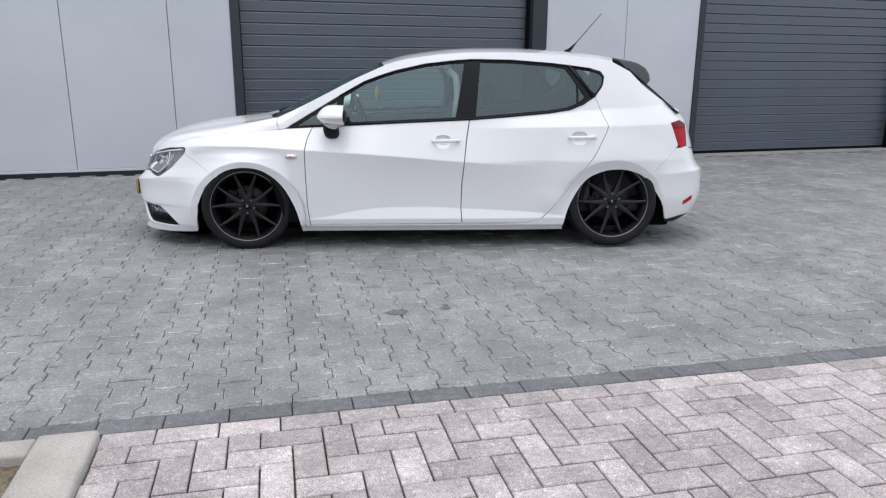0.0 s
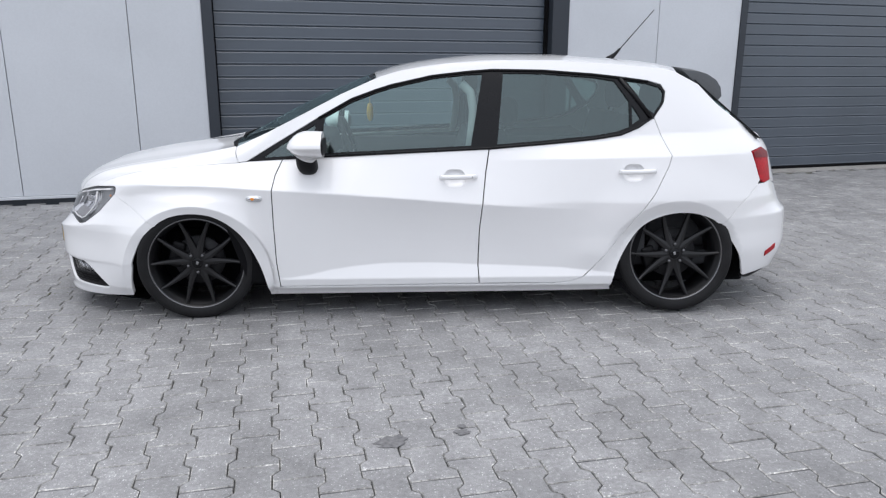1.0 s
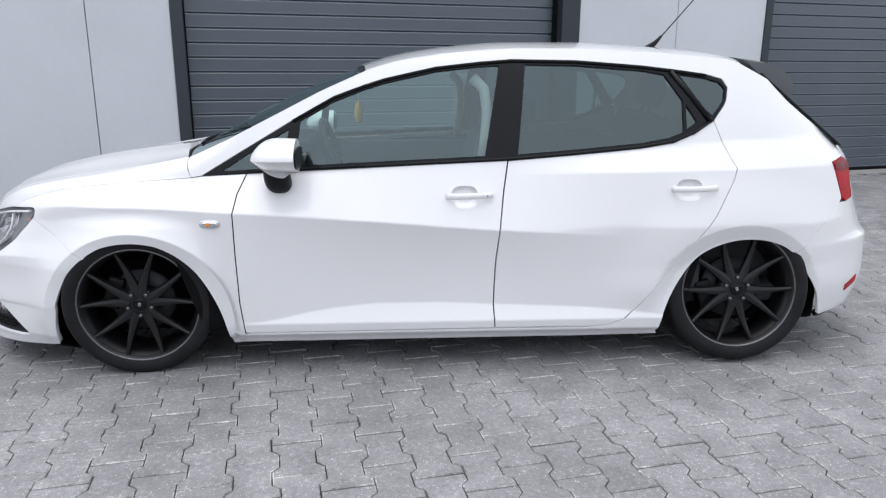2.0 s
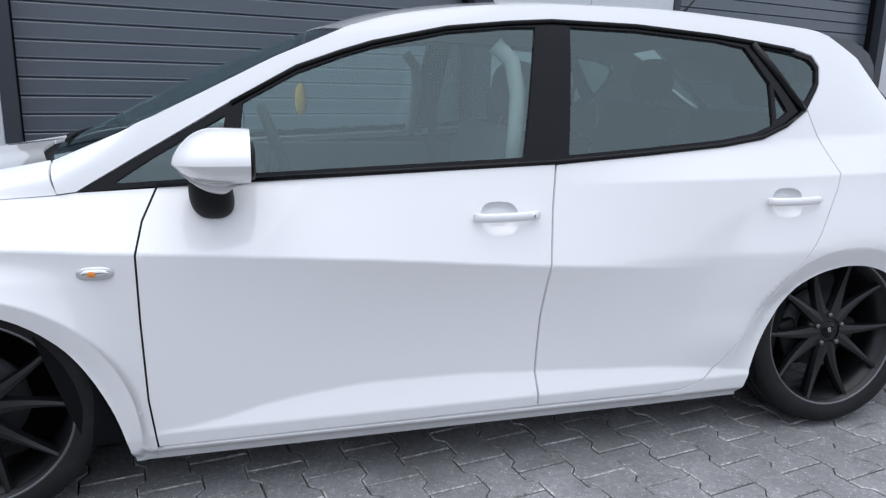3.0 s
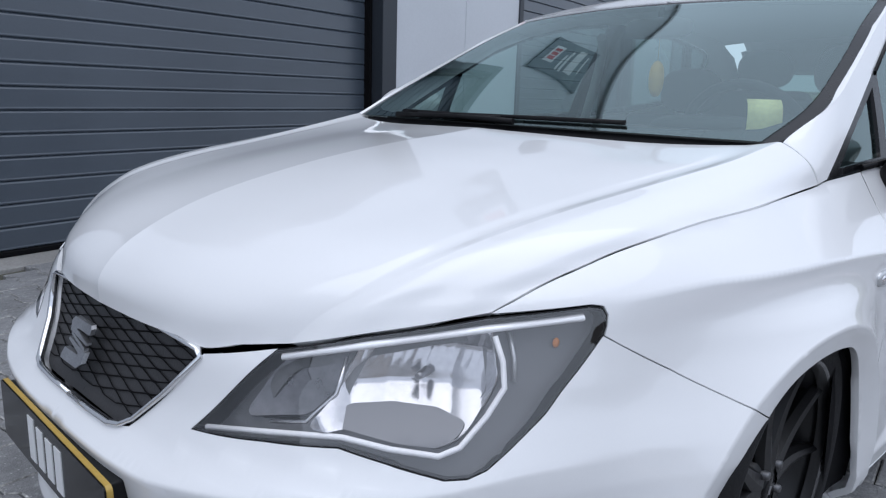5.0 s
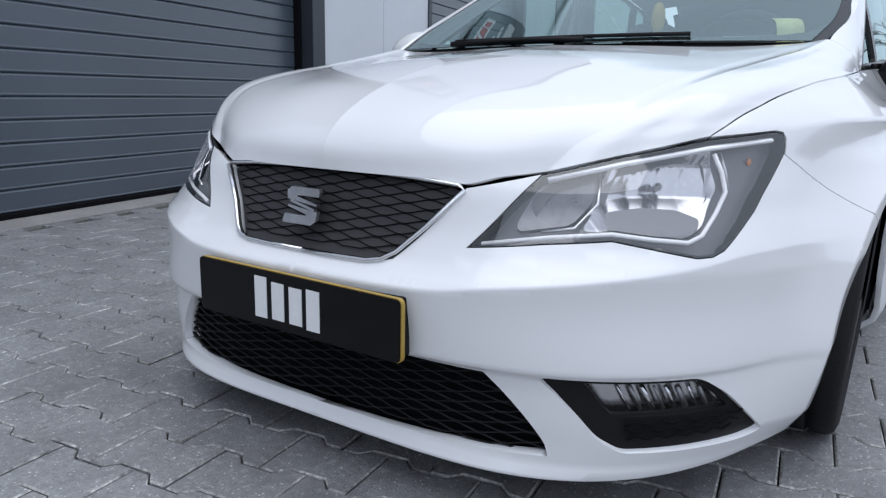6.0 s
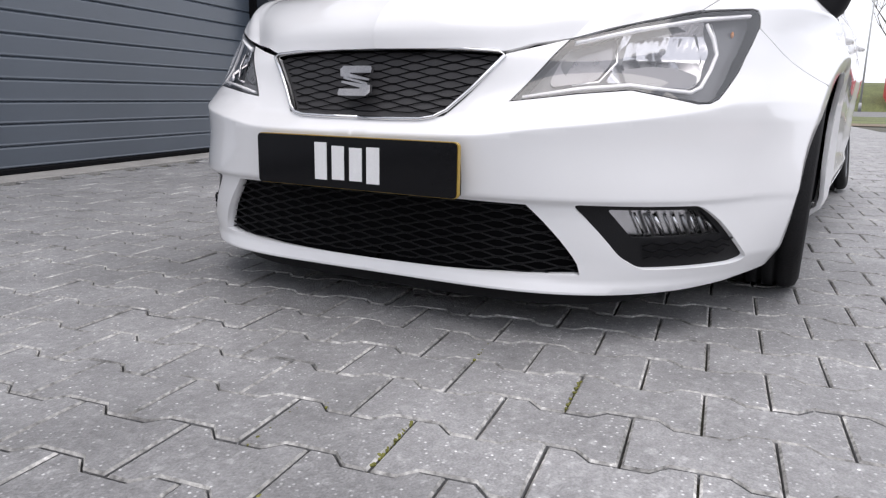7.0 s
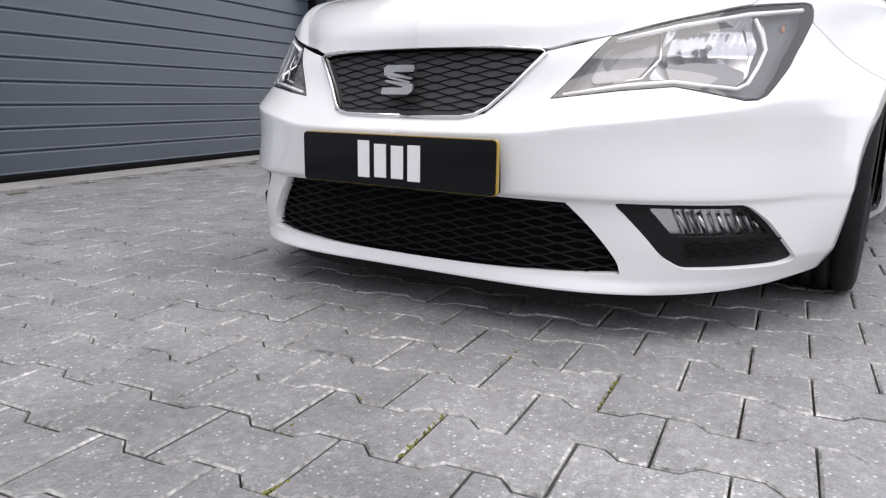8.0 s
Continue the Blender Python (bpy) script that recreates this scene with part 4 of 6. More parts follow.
scr_c = path3([(0, (-1.112, 0, 0.873)), (0.5, (-0.738, 0, 1.072)), (1, (-0.362, 0, 1.233))])


def screen_fn(v, u):
    v_, u_ = min(1.0, max(0.0, v)), min(1.0, max(0.0, u))
    a, b = scr_c(u_), scr_e(u_)
    p = Vector((0, 0, 0))
    k = v_ * v_
    p.x, p.z = a.x + (b.x - a.x) * k, a.z + (b.z - a.z) * k
    p.y = b.y * v_
    return p


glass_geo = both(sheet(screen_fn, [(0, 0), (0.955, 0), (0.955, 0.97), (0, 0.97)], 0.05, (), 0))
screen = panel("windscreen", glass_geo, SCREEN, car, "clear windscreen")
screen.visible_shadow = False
panel("windscreen_border", both(sheet(screen_fn, [(0, 0.0), (1, 0.0), (1, 1), (0, 1), (0, 0.965), (0.93, 0.965), (0.955, 0.9), (0.955, 0.2), (0.945, 0.125), (0.91, 0.075), (0.84, 0.05), (0.7, 0.035), (0, 0.03)], 0.03, (), 0, -0.002)), TRIM, car, "black windscreen border")
def cowl_fn(v, u):
    """The sunken scuttle between the bonnet's rear edge and the glass."""
    v_, u_ = min(1.0, max(0.0, v)), min(1.0, max(0.0, u))
    p = rear_a(v_).lerp(screen_fn(0.955 * v_, 0.015), u_)
    return p + Vector((0, 0, -0.010 - 0.09 * u_ * (1 - u_) * (1 - 0.6 * v_)))


panel("cowl", both(sheet(cowl_fn, [(0, 0), (0.97, 0), (0.97, 1), (0, 1)], 0.04, (), 0)), BLACK, car, "black scuttle panel under the windscreen")
for o in (("wiper", 0.62, -0.52, 0.035), ("wiper", -0.1, 0.62, 0.03)):
    nm, a, b, h = o

    def on_screen(v, u, lift):
        p = screen_fn(abs(v), u)
        return Vector((p.x - lift * 0.5, math.copysign(p.y, v), p.z + lift * 0.9))
    arm = part(nm, tube([on_screen(a + (b - a) * t * 0.55, 0.0 + 0.5 * h * t, 0.008) for t in (0, 0.25, 0.5, 0.75, 1)], 0.009, 6, 0.7, ends=0.005), BLACK, car, "black wiper arm")
    part("blade", tube([on_screen(a + (b - a) * (0.12 + 0.88 * t), 0.012 + h * (0.3 + 0.4 * t), 0.006) for t in np.linspace(0, 1, 9)], 0.006, 6, 0.6), BLACK, arm)
rw_top = path3([(0, (1.44, 0, 1.26)), (1, (1.365, -0.565, 1.20))])
rw_low = path3([(0, (1.82, 0, 0.945)), (1, (1.735, -0.60, 0.90))])
back = panel("rear_window", both(sheet(lambda v, u: rw_low(min(1, max(0, v))).lerp(rw_top(min(1, max(0, v))), u), [(0, 0), (1, 0), (1, 1), (0, 1)], 0.1, (), 0)), TINTED, car, "tinted rear window")
back.visible_shadow = False
pair("rear_window_border", sheet(lambda v, u: rw_low(min(1, max(0, v))).lerp(rw_top(min(1, max(0, v))), u), [(0.93, 0), (1.05, 0), (1.05, 1), (0.93, 1)], 0.04, (), 0.01, 0.004), TRIM, ONE)
# roof spoiler
sp = []
bm = bmesh.new()
for k in range(25):
    y = -0.535 + 1.07 * k / 24
    e = 1 - abs(y / 0.535) ** 4
    back_x = 0.07 * (1 - (y / 0.535) ** 2) + 0.03 * e
    b = back_x
    prof = [(1.30, 1.258 + 0.022 * e), (1.39, 1.250 + 0.018 * e), (1.445 + 0.6 * b, 1.232 + 0.014 * e), (1.492 + 0.85 * b, 1.203 + 0.008 * e), (1.518 + b, 1.165), (1.526 + b, 1.12),
            (1.502 + b, 1.092), (1.47, 1.115), (1.38, 1.19)]
    sp.append([bm.verts.new((x, y, z)) for x, z in prof])
for a, b in zip(sp, sp[1:]):
    for k in range(9):
        bm.faces.new((a[k], a[(k + 1) % 9], b[(k + 1) % 9], b[k])).smooth = True
bm.faces.new(sp[0])
bm.faces.new(sp[-1][::-1])
bmesh.ops.recalc_face_normals(bm, faces=bm.faces)
part("roof_spoiler", bm, SPOILER, car, "matt black roof spoiler")
aerial = part("aerial", tube([(1.065, 0.0, 1.318), (1.115, 0.0, 1.378), (1.305, 0.0, 1.60)], 0.004, 6, ends=0.0025), BLACK, car, "thin black roof aerial")
part("aerial_foot", tube([(1.045, 0.0, 1.312), (1.06, 0.0, 1.325), (1.085, 0.0, 1.345), (1.115, 0.0, 1.379)], 0.022, 10, 0.7, ends=0.006), BLACK, aerial)

# door mirrors
bm = bmesh.new()
rows = []
for i in range(25):
    x = -1 + i * 0.075 if i < 24 else 0.76
    wide = (1 - abs(x) ** 2.8) ** 0.5 if x < 0 else 1 - 0.05 * x * x
    rise = (1 - abs(x) ** 2.2) ** 0.72 if x < 0 else 1 - 0.04 * x * x
    drop = (1 - abs(x) ** 3.2) ** 0.7 if x < 0 else 1 - 0.04 * x * x
    ring = []
    for k in range(56):
        a = 2 * math.pi * k / 56
        under = k > 28
        y = math.copysign(abs(math.cos(a)) ** (0.72 if under else 0.95), math.cos(a)) * wide      # 1 is next to the door, -1 the outer end
        z = math.copysign(abs(math.sin(a)) ** (1.15 if under else 1.12), math.sin(a)) * (drop if under else rise)
        low = max(0.0, -z)
        inner_ = ramp(-0.4, 1.0, y)
        px = -0.650 + (0.100 * x if x < 0 else 0.097 * x) + 0.03 * low * ramp(0.5, -0.3, x) 
        py = -0.874 + 0.114 * y - (0.022 * low * inner_ if y > 0 else -0.03 * low)
        pz = 0.884 - 0.007 * y + (0.081 * z * (1 + 0.16 * y) if z > 0 else z * (0.049 + 0.046 * inner_ * ramp(0.75, -0.2, x)))
        ring.append(bm.verts.new((px, py, pz)))
    rows.append(ring)
for a, b in zip(rows, rows[1:]):
    for k in range(56):
        bm.faces.new((a[k], a[(k + 1) % 56], b[(k + 1) % 56], b[k])).smooth = True
    for k in (0, 28):          # the crease round the shell
        bm.edges.get((a[k], b[k])).smooth = False
bm.faces.new(rows[-1])
bmesh.ops.remove_doubles(bm, verts=bm.verts, dist=1e-6)
bmesh.ops.recalc_face_normals(bm, faces=bm.faces)
mirrors = pair_bm("door_mirror", bm, WHITE, front_doors, "white door mirror shell")
foot = blob((-0.668, -0.785, 0.797), (0.052, 0.052, 0.060), 2.5, 32, 18)
for v in foot.verts:          # leans outwards to the shell
    v.co.x -= 0.10 * (v.co.z - 0.80)
    v.co.y -= 0.35 * (v.co.z - 0.80)
pair_bm("mirror_foot", foot, BLACK, front_doors, "black mirror foot")
bm = blob((-0.572, -0.873, 0.892), (0.007, 0.100, 0.040), 3.0, 28, 14)
pair_bm("mirror_rim", bm, BLACK, front_doors, "black mirror housing")

# side repeaters
bm = blob((0, 0, 0), (0.04, 0.008, 0.0165), 2.6, 28, 12)
p = Vector(body(-0.93, 0.63))
bmesh.ops.translate(bm, vec=p + Vector((0, -0.001, 0)), verts=bm.verts)
rep = pair_bm("side_repeater", bm, SILVER, ONE, "small oval side repeater")
bm = blob((p.x, p.y - 0.006, p.z), (0.031, 0.006, 0.011), 2.4, 20, 10)
pair_bm("repeater_lens", bm, CHROME, rep)
bm = blob((p.x - 0.006, p.y - 0.0105, p.z), (0.010, 0.003, 0.0075), 2.2, 14, 8)
pair_bm("repeater_bulb", bm, AMBER, rep, "amber bulb")

# headlights
MAIN_BOWL = rounded([(-2.085, 0.518), (-2.03, 0.520), (-1.955, 0.513), (-1.893, 0.510), (-1.868, 0.522), (-1.842, 0.577), (-1.88, 0.640), (-1.96, 0.631), (-2.052, 0.614), (-2.055, 0.556)], 0.012)
SIDE_BOWL = rounded([(-2.19, 0.510), (-2.10, 0.522), (-2.07, 0.556), (-2.075, 0.607), (-2.15, 0.590)], 0.012)
hl_l, hl_r = pair("headlight", sheet(body, gap(HL, 0.003)[::-1], 0.014, (gap(MAIN_BOWL, 0.004), gap(SIDE_BOWL, 0.004)), 0.0, -0.03), SMOKE, ONE, "clear headlight with fluted chrome reflectors and a white light guide")
HLB = (hl_l, hl_r)
pair("housing_wall", sheet(body, gap(HL, 0.0025)[::-1], 0.014, (gap(HL, 0.005)[::-1],), -0.03, -0.03), SMOKE, HLB)
pair("headlight_rim", sheet(body, HL[::-1], 0.012, (gap(HL, 0.0035)[::-1],), 0.012, -0.001), BLACK, HLB, "thin black seal round the lens")
for o in pair("headlight_lens", sheet(body, gap(HL, 0.002)[::-1], 0.016, (), 0.0, 0.0), LENS, HLB, "clear lens"):
    o.visible_shadow = False


def inner(rows, depth):
    out = []
    for s, z in rows:
        p, q = Vector(body(s, z)), Vector((0.75, 0.62, 0)).normalized()
        out.append(p + q * depth)
    return out


def bowl(cs, cz, rs, rz, rim, deep, flutes=0.0, pitch=0.013):
    """A reflector sunk into the lamp: deepest at its middle, with upright flutes."""
    def fn(s, z):
        e = min(1.0, ((s - cs) / rs) ** 2 + ((z - cz) / rz) ** 2)
        wave = 0.0011 * abs(math.sin(math.pi * (s - cs) / 0.0155)) * ramp(cz + 0.005, cz + 0.02, z) * ramp(0, 0.001, flutes) + flutes * (abs(math.sin(math.pi * (s - cs + 0.3 * (z - cz)) / pitch)) + 1.6 * abs(math.sin(math.pi * (z - cz + 0.012) / 0.05)))
        return inner([(s, z)], rim + deep * (1 - e) - wave)[0]
    return fn


pair_bm("light_guide", tube(inner([(-2.245, 0.484), (-2.138, 0.502), (-2.033, 0.511), (-1.96, 0.504), (-1.89, 0.499), (-1.864, 0.509), (-1.842, 0.543), (-1.826, 0.576), (-1.842, 0.607), (-1.866, 0.637)], 0.006), 0.0042, 8), GUIDE, HLB, "white light guide strip")
pair_bm("upper_strip", tube(inner([(-2.16, 0.590), (-2.04, 0.6185), (-1.884, 0.645), (-1.74, 0.659)], 0.006), 0.0050, 8, 1.8), GUIDE, HLB, "white upper strip")
pair_bm("inner_strip", tube(inner([(-2.15, 0.508), (-2.095, 0.516), (-2.062, 0.554), (-2.068, 0.597)], 0.018), 0.003, 6), CHROME, HLB)
pair("main_reflector", sheet(bowl(-1.955, 0.575, 0.145, 0.085, 0.006, 0.062, 0.0034, 0.047), gap(MAIN_BOWL, -0.004)[::-1], 0.0045, (), 0.006), REFLECTOR, HLB, "fluted chrome reflector")
pair("side_reflector", sheet(bowl(-2.115, 0.556, 0.125, 0.095, 0.009, 0.032), gap(SIDE_BOWL, -0.005)[::-1], 0.009, (), 0.006), GREY_REFLECTOR, HLB, "grey side reflector")
for (s, z, r) in ((-1.945, 0.580, 0.007),):
    c = inner([(s, z)], 0.05)[0]
    pair_bm("bulb_cap", tube([c, c + Vector((-0.018, -0.006, 0)), c + Vector((-0.024, -0.008, 0))], r, 14, ends=r * 0.6), STEEL, HLB)
pair("lamp_tray", sheet(lambda s, z: inner([(s, z)], 0.010 + 0.45 * max(0.0, z - 0.508 - 0.05 * (s + 1.96)))[0], rounded([(-2.075, 0.517), (-2.03, 0.516), (-1.955, 0.509), (-1.895, 0.506), (-1.872, 0.518), (-1.868, 0.532), (-1.915, 0.546), (-1.98, 0.549), (-2.04, 0.542)], 0.008)[::-1], 0.010, (), 0.0), LAMP_GREY, HLB, "smooth grey tray under the reflector")
pair_bm("outer_strip", tube(inner([(-1.813, 0.577), (-1.826, 0.606), (-1.846, 0.638)], 0.022), 0.0048, 6, 0.6), SILVER, HLB)
p = inner([(-1.768, 0.621)], 0.030)[0]
pair_bm("indicator_bulb", blob(tuple(p), (0.006, 0.004, 0.007), 2, 14, 8), AMBER, HLB, "amber indicator bulb")

# wheels: local y is the axle, outside towards -y
tyre_bm = lathe([(0.238, -0.088), (0.2512, -0.1), (0.2755, -0.106), (0.2954, -0.1), (0.3042, -0.088), (0.3064, -0.07), (0.3064, -0.055), (0.2976, -0.054), (0.2976, -0.046), (0.3075, -0.045), (0.3075, -0.02), (0.2976, -0.019), (0.2976, -0.009),
                 (0.3075, -0.008), (0.3075, 0.018), (0.2976, 0.019), (0.2976, 0.029), (0.3064, 0.03), (0.3064, 0.055), (0.3042, 0.088), (0.2843, 0.104), (0.2512, 0.1), (0.238, 0.088)], 96)
tyre_me = bpy.data.meshes.new("tyre")
tyre_bm.to_mesh(tyre_me)
rim_bm = lathe([(0.232, -0.078), (0.24, -0.094), (0.246, -0.097), (0.249, -0.09), (0.24, -0.07), (0.226, -0.06), (0.214, 0.0), (0.22, 0.085), (0.24, 0.095)], 72)
spoke_mes = []
for pairing in (-1, 1):
    a0, a1 = radians(36) + pairing * radians(11), radians(36) + pairing * radians(18.5)
    bm = bmesh.new()
    rows = []
    for j in range(9):
        t = j / 8
        r = 0.040 + (0.238 - 0.040) * t
        a = a0 + (a1 - a0) * (t ** 0.8)
        w = 0.0085 + 0.0185 * (1 - t) ** 1.5
        y = -0.074 - 0.010 * t + 0.012 * math.sin(math.pi * t) * 0.6
        c, s = math.cos(a), math.sin(a)
        rows.append([bm.verts.new((r * c - o * s, yy, r * s + o * c)) for o, yy in ((-w, y + 0.016), (-w * 0.75, y + 0.002), (0, y - 0.002), (w * 0.75, y + 0.002), (w, y + 0.016), (0, y + 0.045))])
    for a, b in zip(rows, rows[1:]):
        for i in range(6):
            bm.faces.new((a[i], a[(i + 1) % 6], b[(i + 1) % 6], b[i]))
    bmesh.ops.recalc_face_normals(bm, faces=bm.faces)
    me = bpy.data.meshes.new("spoke")
    bm.to_mesh(me)
    me.materials.append(RIM)
    spoke_mes.append(me)
lathe([(0.0, -0.07), (0.03, -0.072), (0.055, -0.07), (0.07, -0.06), (0.072, -0.03), (0.06, 0.0)], 40, True, rim_bm)
rim_me = bpy.data.meshes.new("wheel")
bmesh.ops.recalc_face_normals(rim_bm, faces=rim_bm.faces)
rim_bm.to_mesh(rim_me)
lip_bm = lathe([(0.2405, -0.0945), (0.2445, -0.0985), (0.2475, -0.0968)], 96)
lip_me = bpy.data.meshes.new("rim_edge")
lip_bm.to_mesh(lip_me)
cap_bm = lathe([(0.0, -0.0765), (0.024, -0.0765), (0.028, -0.073), (0.03, -0.066)], 28)
cap_me = bpy.data.meshes.new("centre_cap")
cap_bm.to_mesh(cap_me)
mark_bm = box(-0.006, 0.006, -0.078, -0.0762, -0.008, 0.008, 0.001)
mark_me = bpy.data.meshes.new("cap_mark")
mark_bm.to_mesh(mark_me)
nut_bm = lathe([(0.0, -0.082), (0.006, -0.082), (0.0085, -0.079), (0.0085, -0.06)], 12)
nut_me = bpy.data.meshes.new("wheel_nut")
nut_bm.to_mesh(nut_me)
disc_bm = lathe([(0.07, -0.012), (0.132, -0.012), (0.132, 0.008), (0.07, 0.008)], 48)
disc_me = bpy.data.meshes.new("brake_disc")
disc_bm.to_mesh(disc_me)
cal_me = bpy.data.meshes.new("brake_caliper")
cal_bm = box(-0.155, -0.085, -0.035, 0.03, -0.07, 0.07, 0.012)
cal_bm.to_mesh(cal_me)
for m_, mt in ((tyre_me, RUBBER), (rim_me, RIM), (lip_me, LIP), (cap_me, PLATE), (mark_me, STEEL), (nut_me, NUT), (disc_me, DISC), (cal_me, BLACK)):
    m_.materials.append(mt)
for wx, wy, turn, spin in ((FRONT_AXLE - 0.0125, -0.727, 0, 18), (REAR_AXLE + 0.010, -0.712, 0, -18), (FRONT_AXLE - 0.0125, 0.727, 180, 30), (REAR_AXLE + 0.010, 0.712, 180, 50)):
    camber, steer, size = (2.0, 3.3, 0.965) if wx < 0 else (-6.5, -0.5, 1.0)
    place = pose(wx, wy, 0.306 * size, 0, 0, turn + steer) @ pose(0, 0, 0, camber, 0, 0) @ pose(0, 0, 0, 0, spin, 0) @ Matrix.Diagonal((size, 1, size, 1))
    wheel = part("wheel", rim_me, RIM, car, "satin black ten-spoke alloy wheel", place)
    for k in range(5):
        for me in spoke_mes:
            part("spoke", me, RIM, wheel, "", pose(0, 0, 0, 0, -72 * k + 72, 0))
    part("tyre", tyre_me, RUBBER, wheel, "low-profile black tyre")
    part("rim_edge", lip_me, LIP, wheel)
    part("centre_cap", cap_me, PLATE, wheel)
    part("cap_mark", mark_me, STEEL, wheel)
    part("brake_disc", disc_me, DISC, wheel)
    part("brake_caliper", cal_me, BLACK, wheel)
    for k in range(5):
        a = 2 * math.pi * k / 5
        part("wheel_nut", nut_me, NUT, wheel, "", pose(0.05 * math.cos(a), 0, 0.05 * math.sin(a)))

# underside, wheel housings, inside
part("underbody", box(-1.93, 1.75, -0.55, 0.55, 0.085, 0.42, 0.03), DARK, car)
# unseen tray, added to keep light out from under the nose
tray = [Vector(body(s, 0.088)) for s in np.linspace(S_NOSE + 0.01, -1.62, 24)]
tray = [p + Vector((0.08, 0.06 if p.y < -0.1 else 0, -0.028)) for p in tray]
bm = bmesh.new()
ring = [bm.verts.new(p) for p in tray] + [bm.verts.new((p.x, -p.y, p.z)) for p in tray[::-1]]
bmesh.ops.extrude_face_region(bm, geom=[bm.faces.new(ring)])
for v in ring:
    v.co.z += 0.008
part("undertray", bm, DARK, car, "black tray added to deepen the shadow under the nose")
part("floor_pan", box(-0.86, 0.88, -0.74, 0.74, 0.10, 0.22, 0.01), DARK, car)
for ax in (FRONT_AXLE, REAR_AXLE):
    bm = bmesh.new()
    n = 20
    ring = [(ax + 0.362 * math.cos(math.pi * k / n), 0.19 + 0.362 * math.sin(math.pi * k / n)) for k in range(n + 1)]
    rows = [[bm.verts.new((x, Vector(body(s_at_x(x, z), z)).y + 0.028, z)) for x, z in ring], [bm.verts.new((x, -0.5, z)) for x, z in ring]]
    for k in range(n):
        bm.faces.new((rows[0][k], rows[0][k + 1], rows[1][k + 1], rows[1][k]))
    bm.faces.new(rows[1][::-1])
    pair_bm("wheel_housing", bm, DARK, ONE)
part("engine_bay_fill", box(-1.80, -1.0, -0.52, 0.52, 0.4, 0.60, 0.05), DARK, car)
part("cabin_floor", box(-0.95, 1.55, -0.68, 0.68, 0.22, 0.30, 0.02), CLOTH, car)
part("boot", box(1.15, 1.72, -0.6, 0.6, 0.3, 0.84, 0.04), CLOTH, car)
pair_bm("door_lining", box(-0.80, 1.1, -0.735, -0.70, 0.3, 0.80, 0.015), CLOTH, ONE)
part("dashboard", box(-0.98, -0.62, -0.63, 0.63, 0.52, 0.875, 0.05, 3), BLACK, car, "black dashboard")
part("instrument_hood", blob((-0.68, -0.34, 0.875), (0.09, 0.16, 0.035)), BLACK, car)
part("bulkhead", box(-1.06, -1.0, -0.66, 0.66, 0.3, 0.83, 0.01), DARK, car)
ring = [Vector((-0.47 - 0.06 * math.sin(a), -0.34 + 0.18 * math.cos(a), 0.82 + 0.17 * math.sin(a))) for a in [2 * math.pi * k / 28 for k in range(29)]]
wheel_s = part("steering_wheel", tube(ring, 0.015, 8), BLACK, car, "black steering wheel")
part("hub", blob((-0.495, -0.34, 0.81), (0.03, 0.07, 0.05)), BLACK, wheel_s)
for a in (0, math.pi, -math.pi / 2):
    part("spoke", tube([(-0.49, -0.34 + 0.05 * math.cos(a), 0.81 + 0.04 * math.sin(a)), (-0.475, -0.34 + 0.17 * math.cos(a), 0.82 + 0.16 * math.sin(a))], 0.013, 6), BLACK, wheel_s)
part("steering_column", tube([(-0.49, -0.34, 0.81), (-0.62, -0.34, 0.74)], 0.03, 8), BLACK, car)


def seat(x, y, back_x, w, head_z=1.105):
    """A car seat with cushion, backrest and headrest."""
    s = part("car_seat", box(x - 0.25, x + 0.22, y - w, y + w, 0.36, 0.50, 0.05, 3), CLOTH, car, "dark cloth car seat")
    b = box(-0.06, 0.06, -w * 0.95, w * 0.95, 0, head_z - 0.53, 0.05, 3)
    bmesh.ops.transform(b, matrix=pose(back_x, y, 0.44, 0, 14, 0), verts=b.verts)
    part("backrest", b, CLOTH, s)
    h = blob((back_x + 0.19, y, head_z), (0.06, 0.135, 0.093), 2.6)
    part("headrest", h, CLOTH, s)
    for o in (-0.05, 0.05):
        part("headrest_post", tube([(back_x + 0.155, y + o, head_z - 0.13), (back_x + 0.185, y + o, head_z - 0.03)], 0.006, 6), STEEL, s)


seat(-0.10, -0.36, 0.08, 0.25, 1.055)
seat(0.14, 0.36, 0.31, 0.25, 0.985)
seat(0.82, -0.36, 1.02, 0.27)
seat(0.82, 0.36, 1.02, 0.27)
pair_bm("pillar_lining", tube([(0.155, -0.655, 0.84), (0.17, -0.635, 0.95), (0.178, -0.615, 1.05), (0.165, -0.59, 1.14), (0.12, -0.57, 1.185)], 0.019, 8, 1.3), PALE_CLOTH, ONE, "grey middle pillar lining")
pair_bm("seat_belt", box(0.245, 0.285, -0.655, -0.65, 0.5, 1.1), BLACK, ONE)
panel("headlining", both(sheet(lambda v, u: roof_fn(v, u) + Vector((0, 0, -0.03)), [(0, 0.03), (0.95, 0.03), (0.95, 0.97), (0, 0.97)], 0.06, (), 0)), PALE_CLOTH, car, "grey headlining")
mir = part("rear_view_mirror", blob((-0.40, 0.0, 1.155), (0.018, 0.115, 0.032), 3), BLACK, car, "black rear-view mirror")
part("mirror_stalk", tube([(-0.40, 0, 1.17), (-0.385, 0, 1.215)], 0.008, 6), BLACK, mir)
part("parcel_shelf", box(1.1, 1.66, -0.56, 0.56, 0.845, 0.865, 0.005), CLOTH, car)

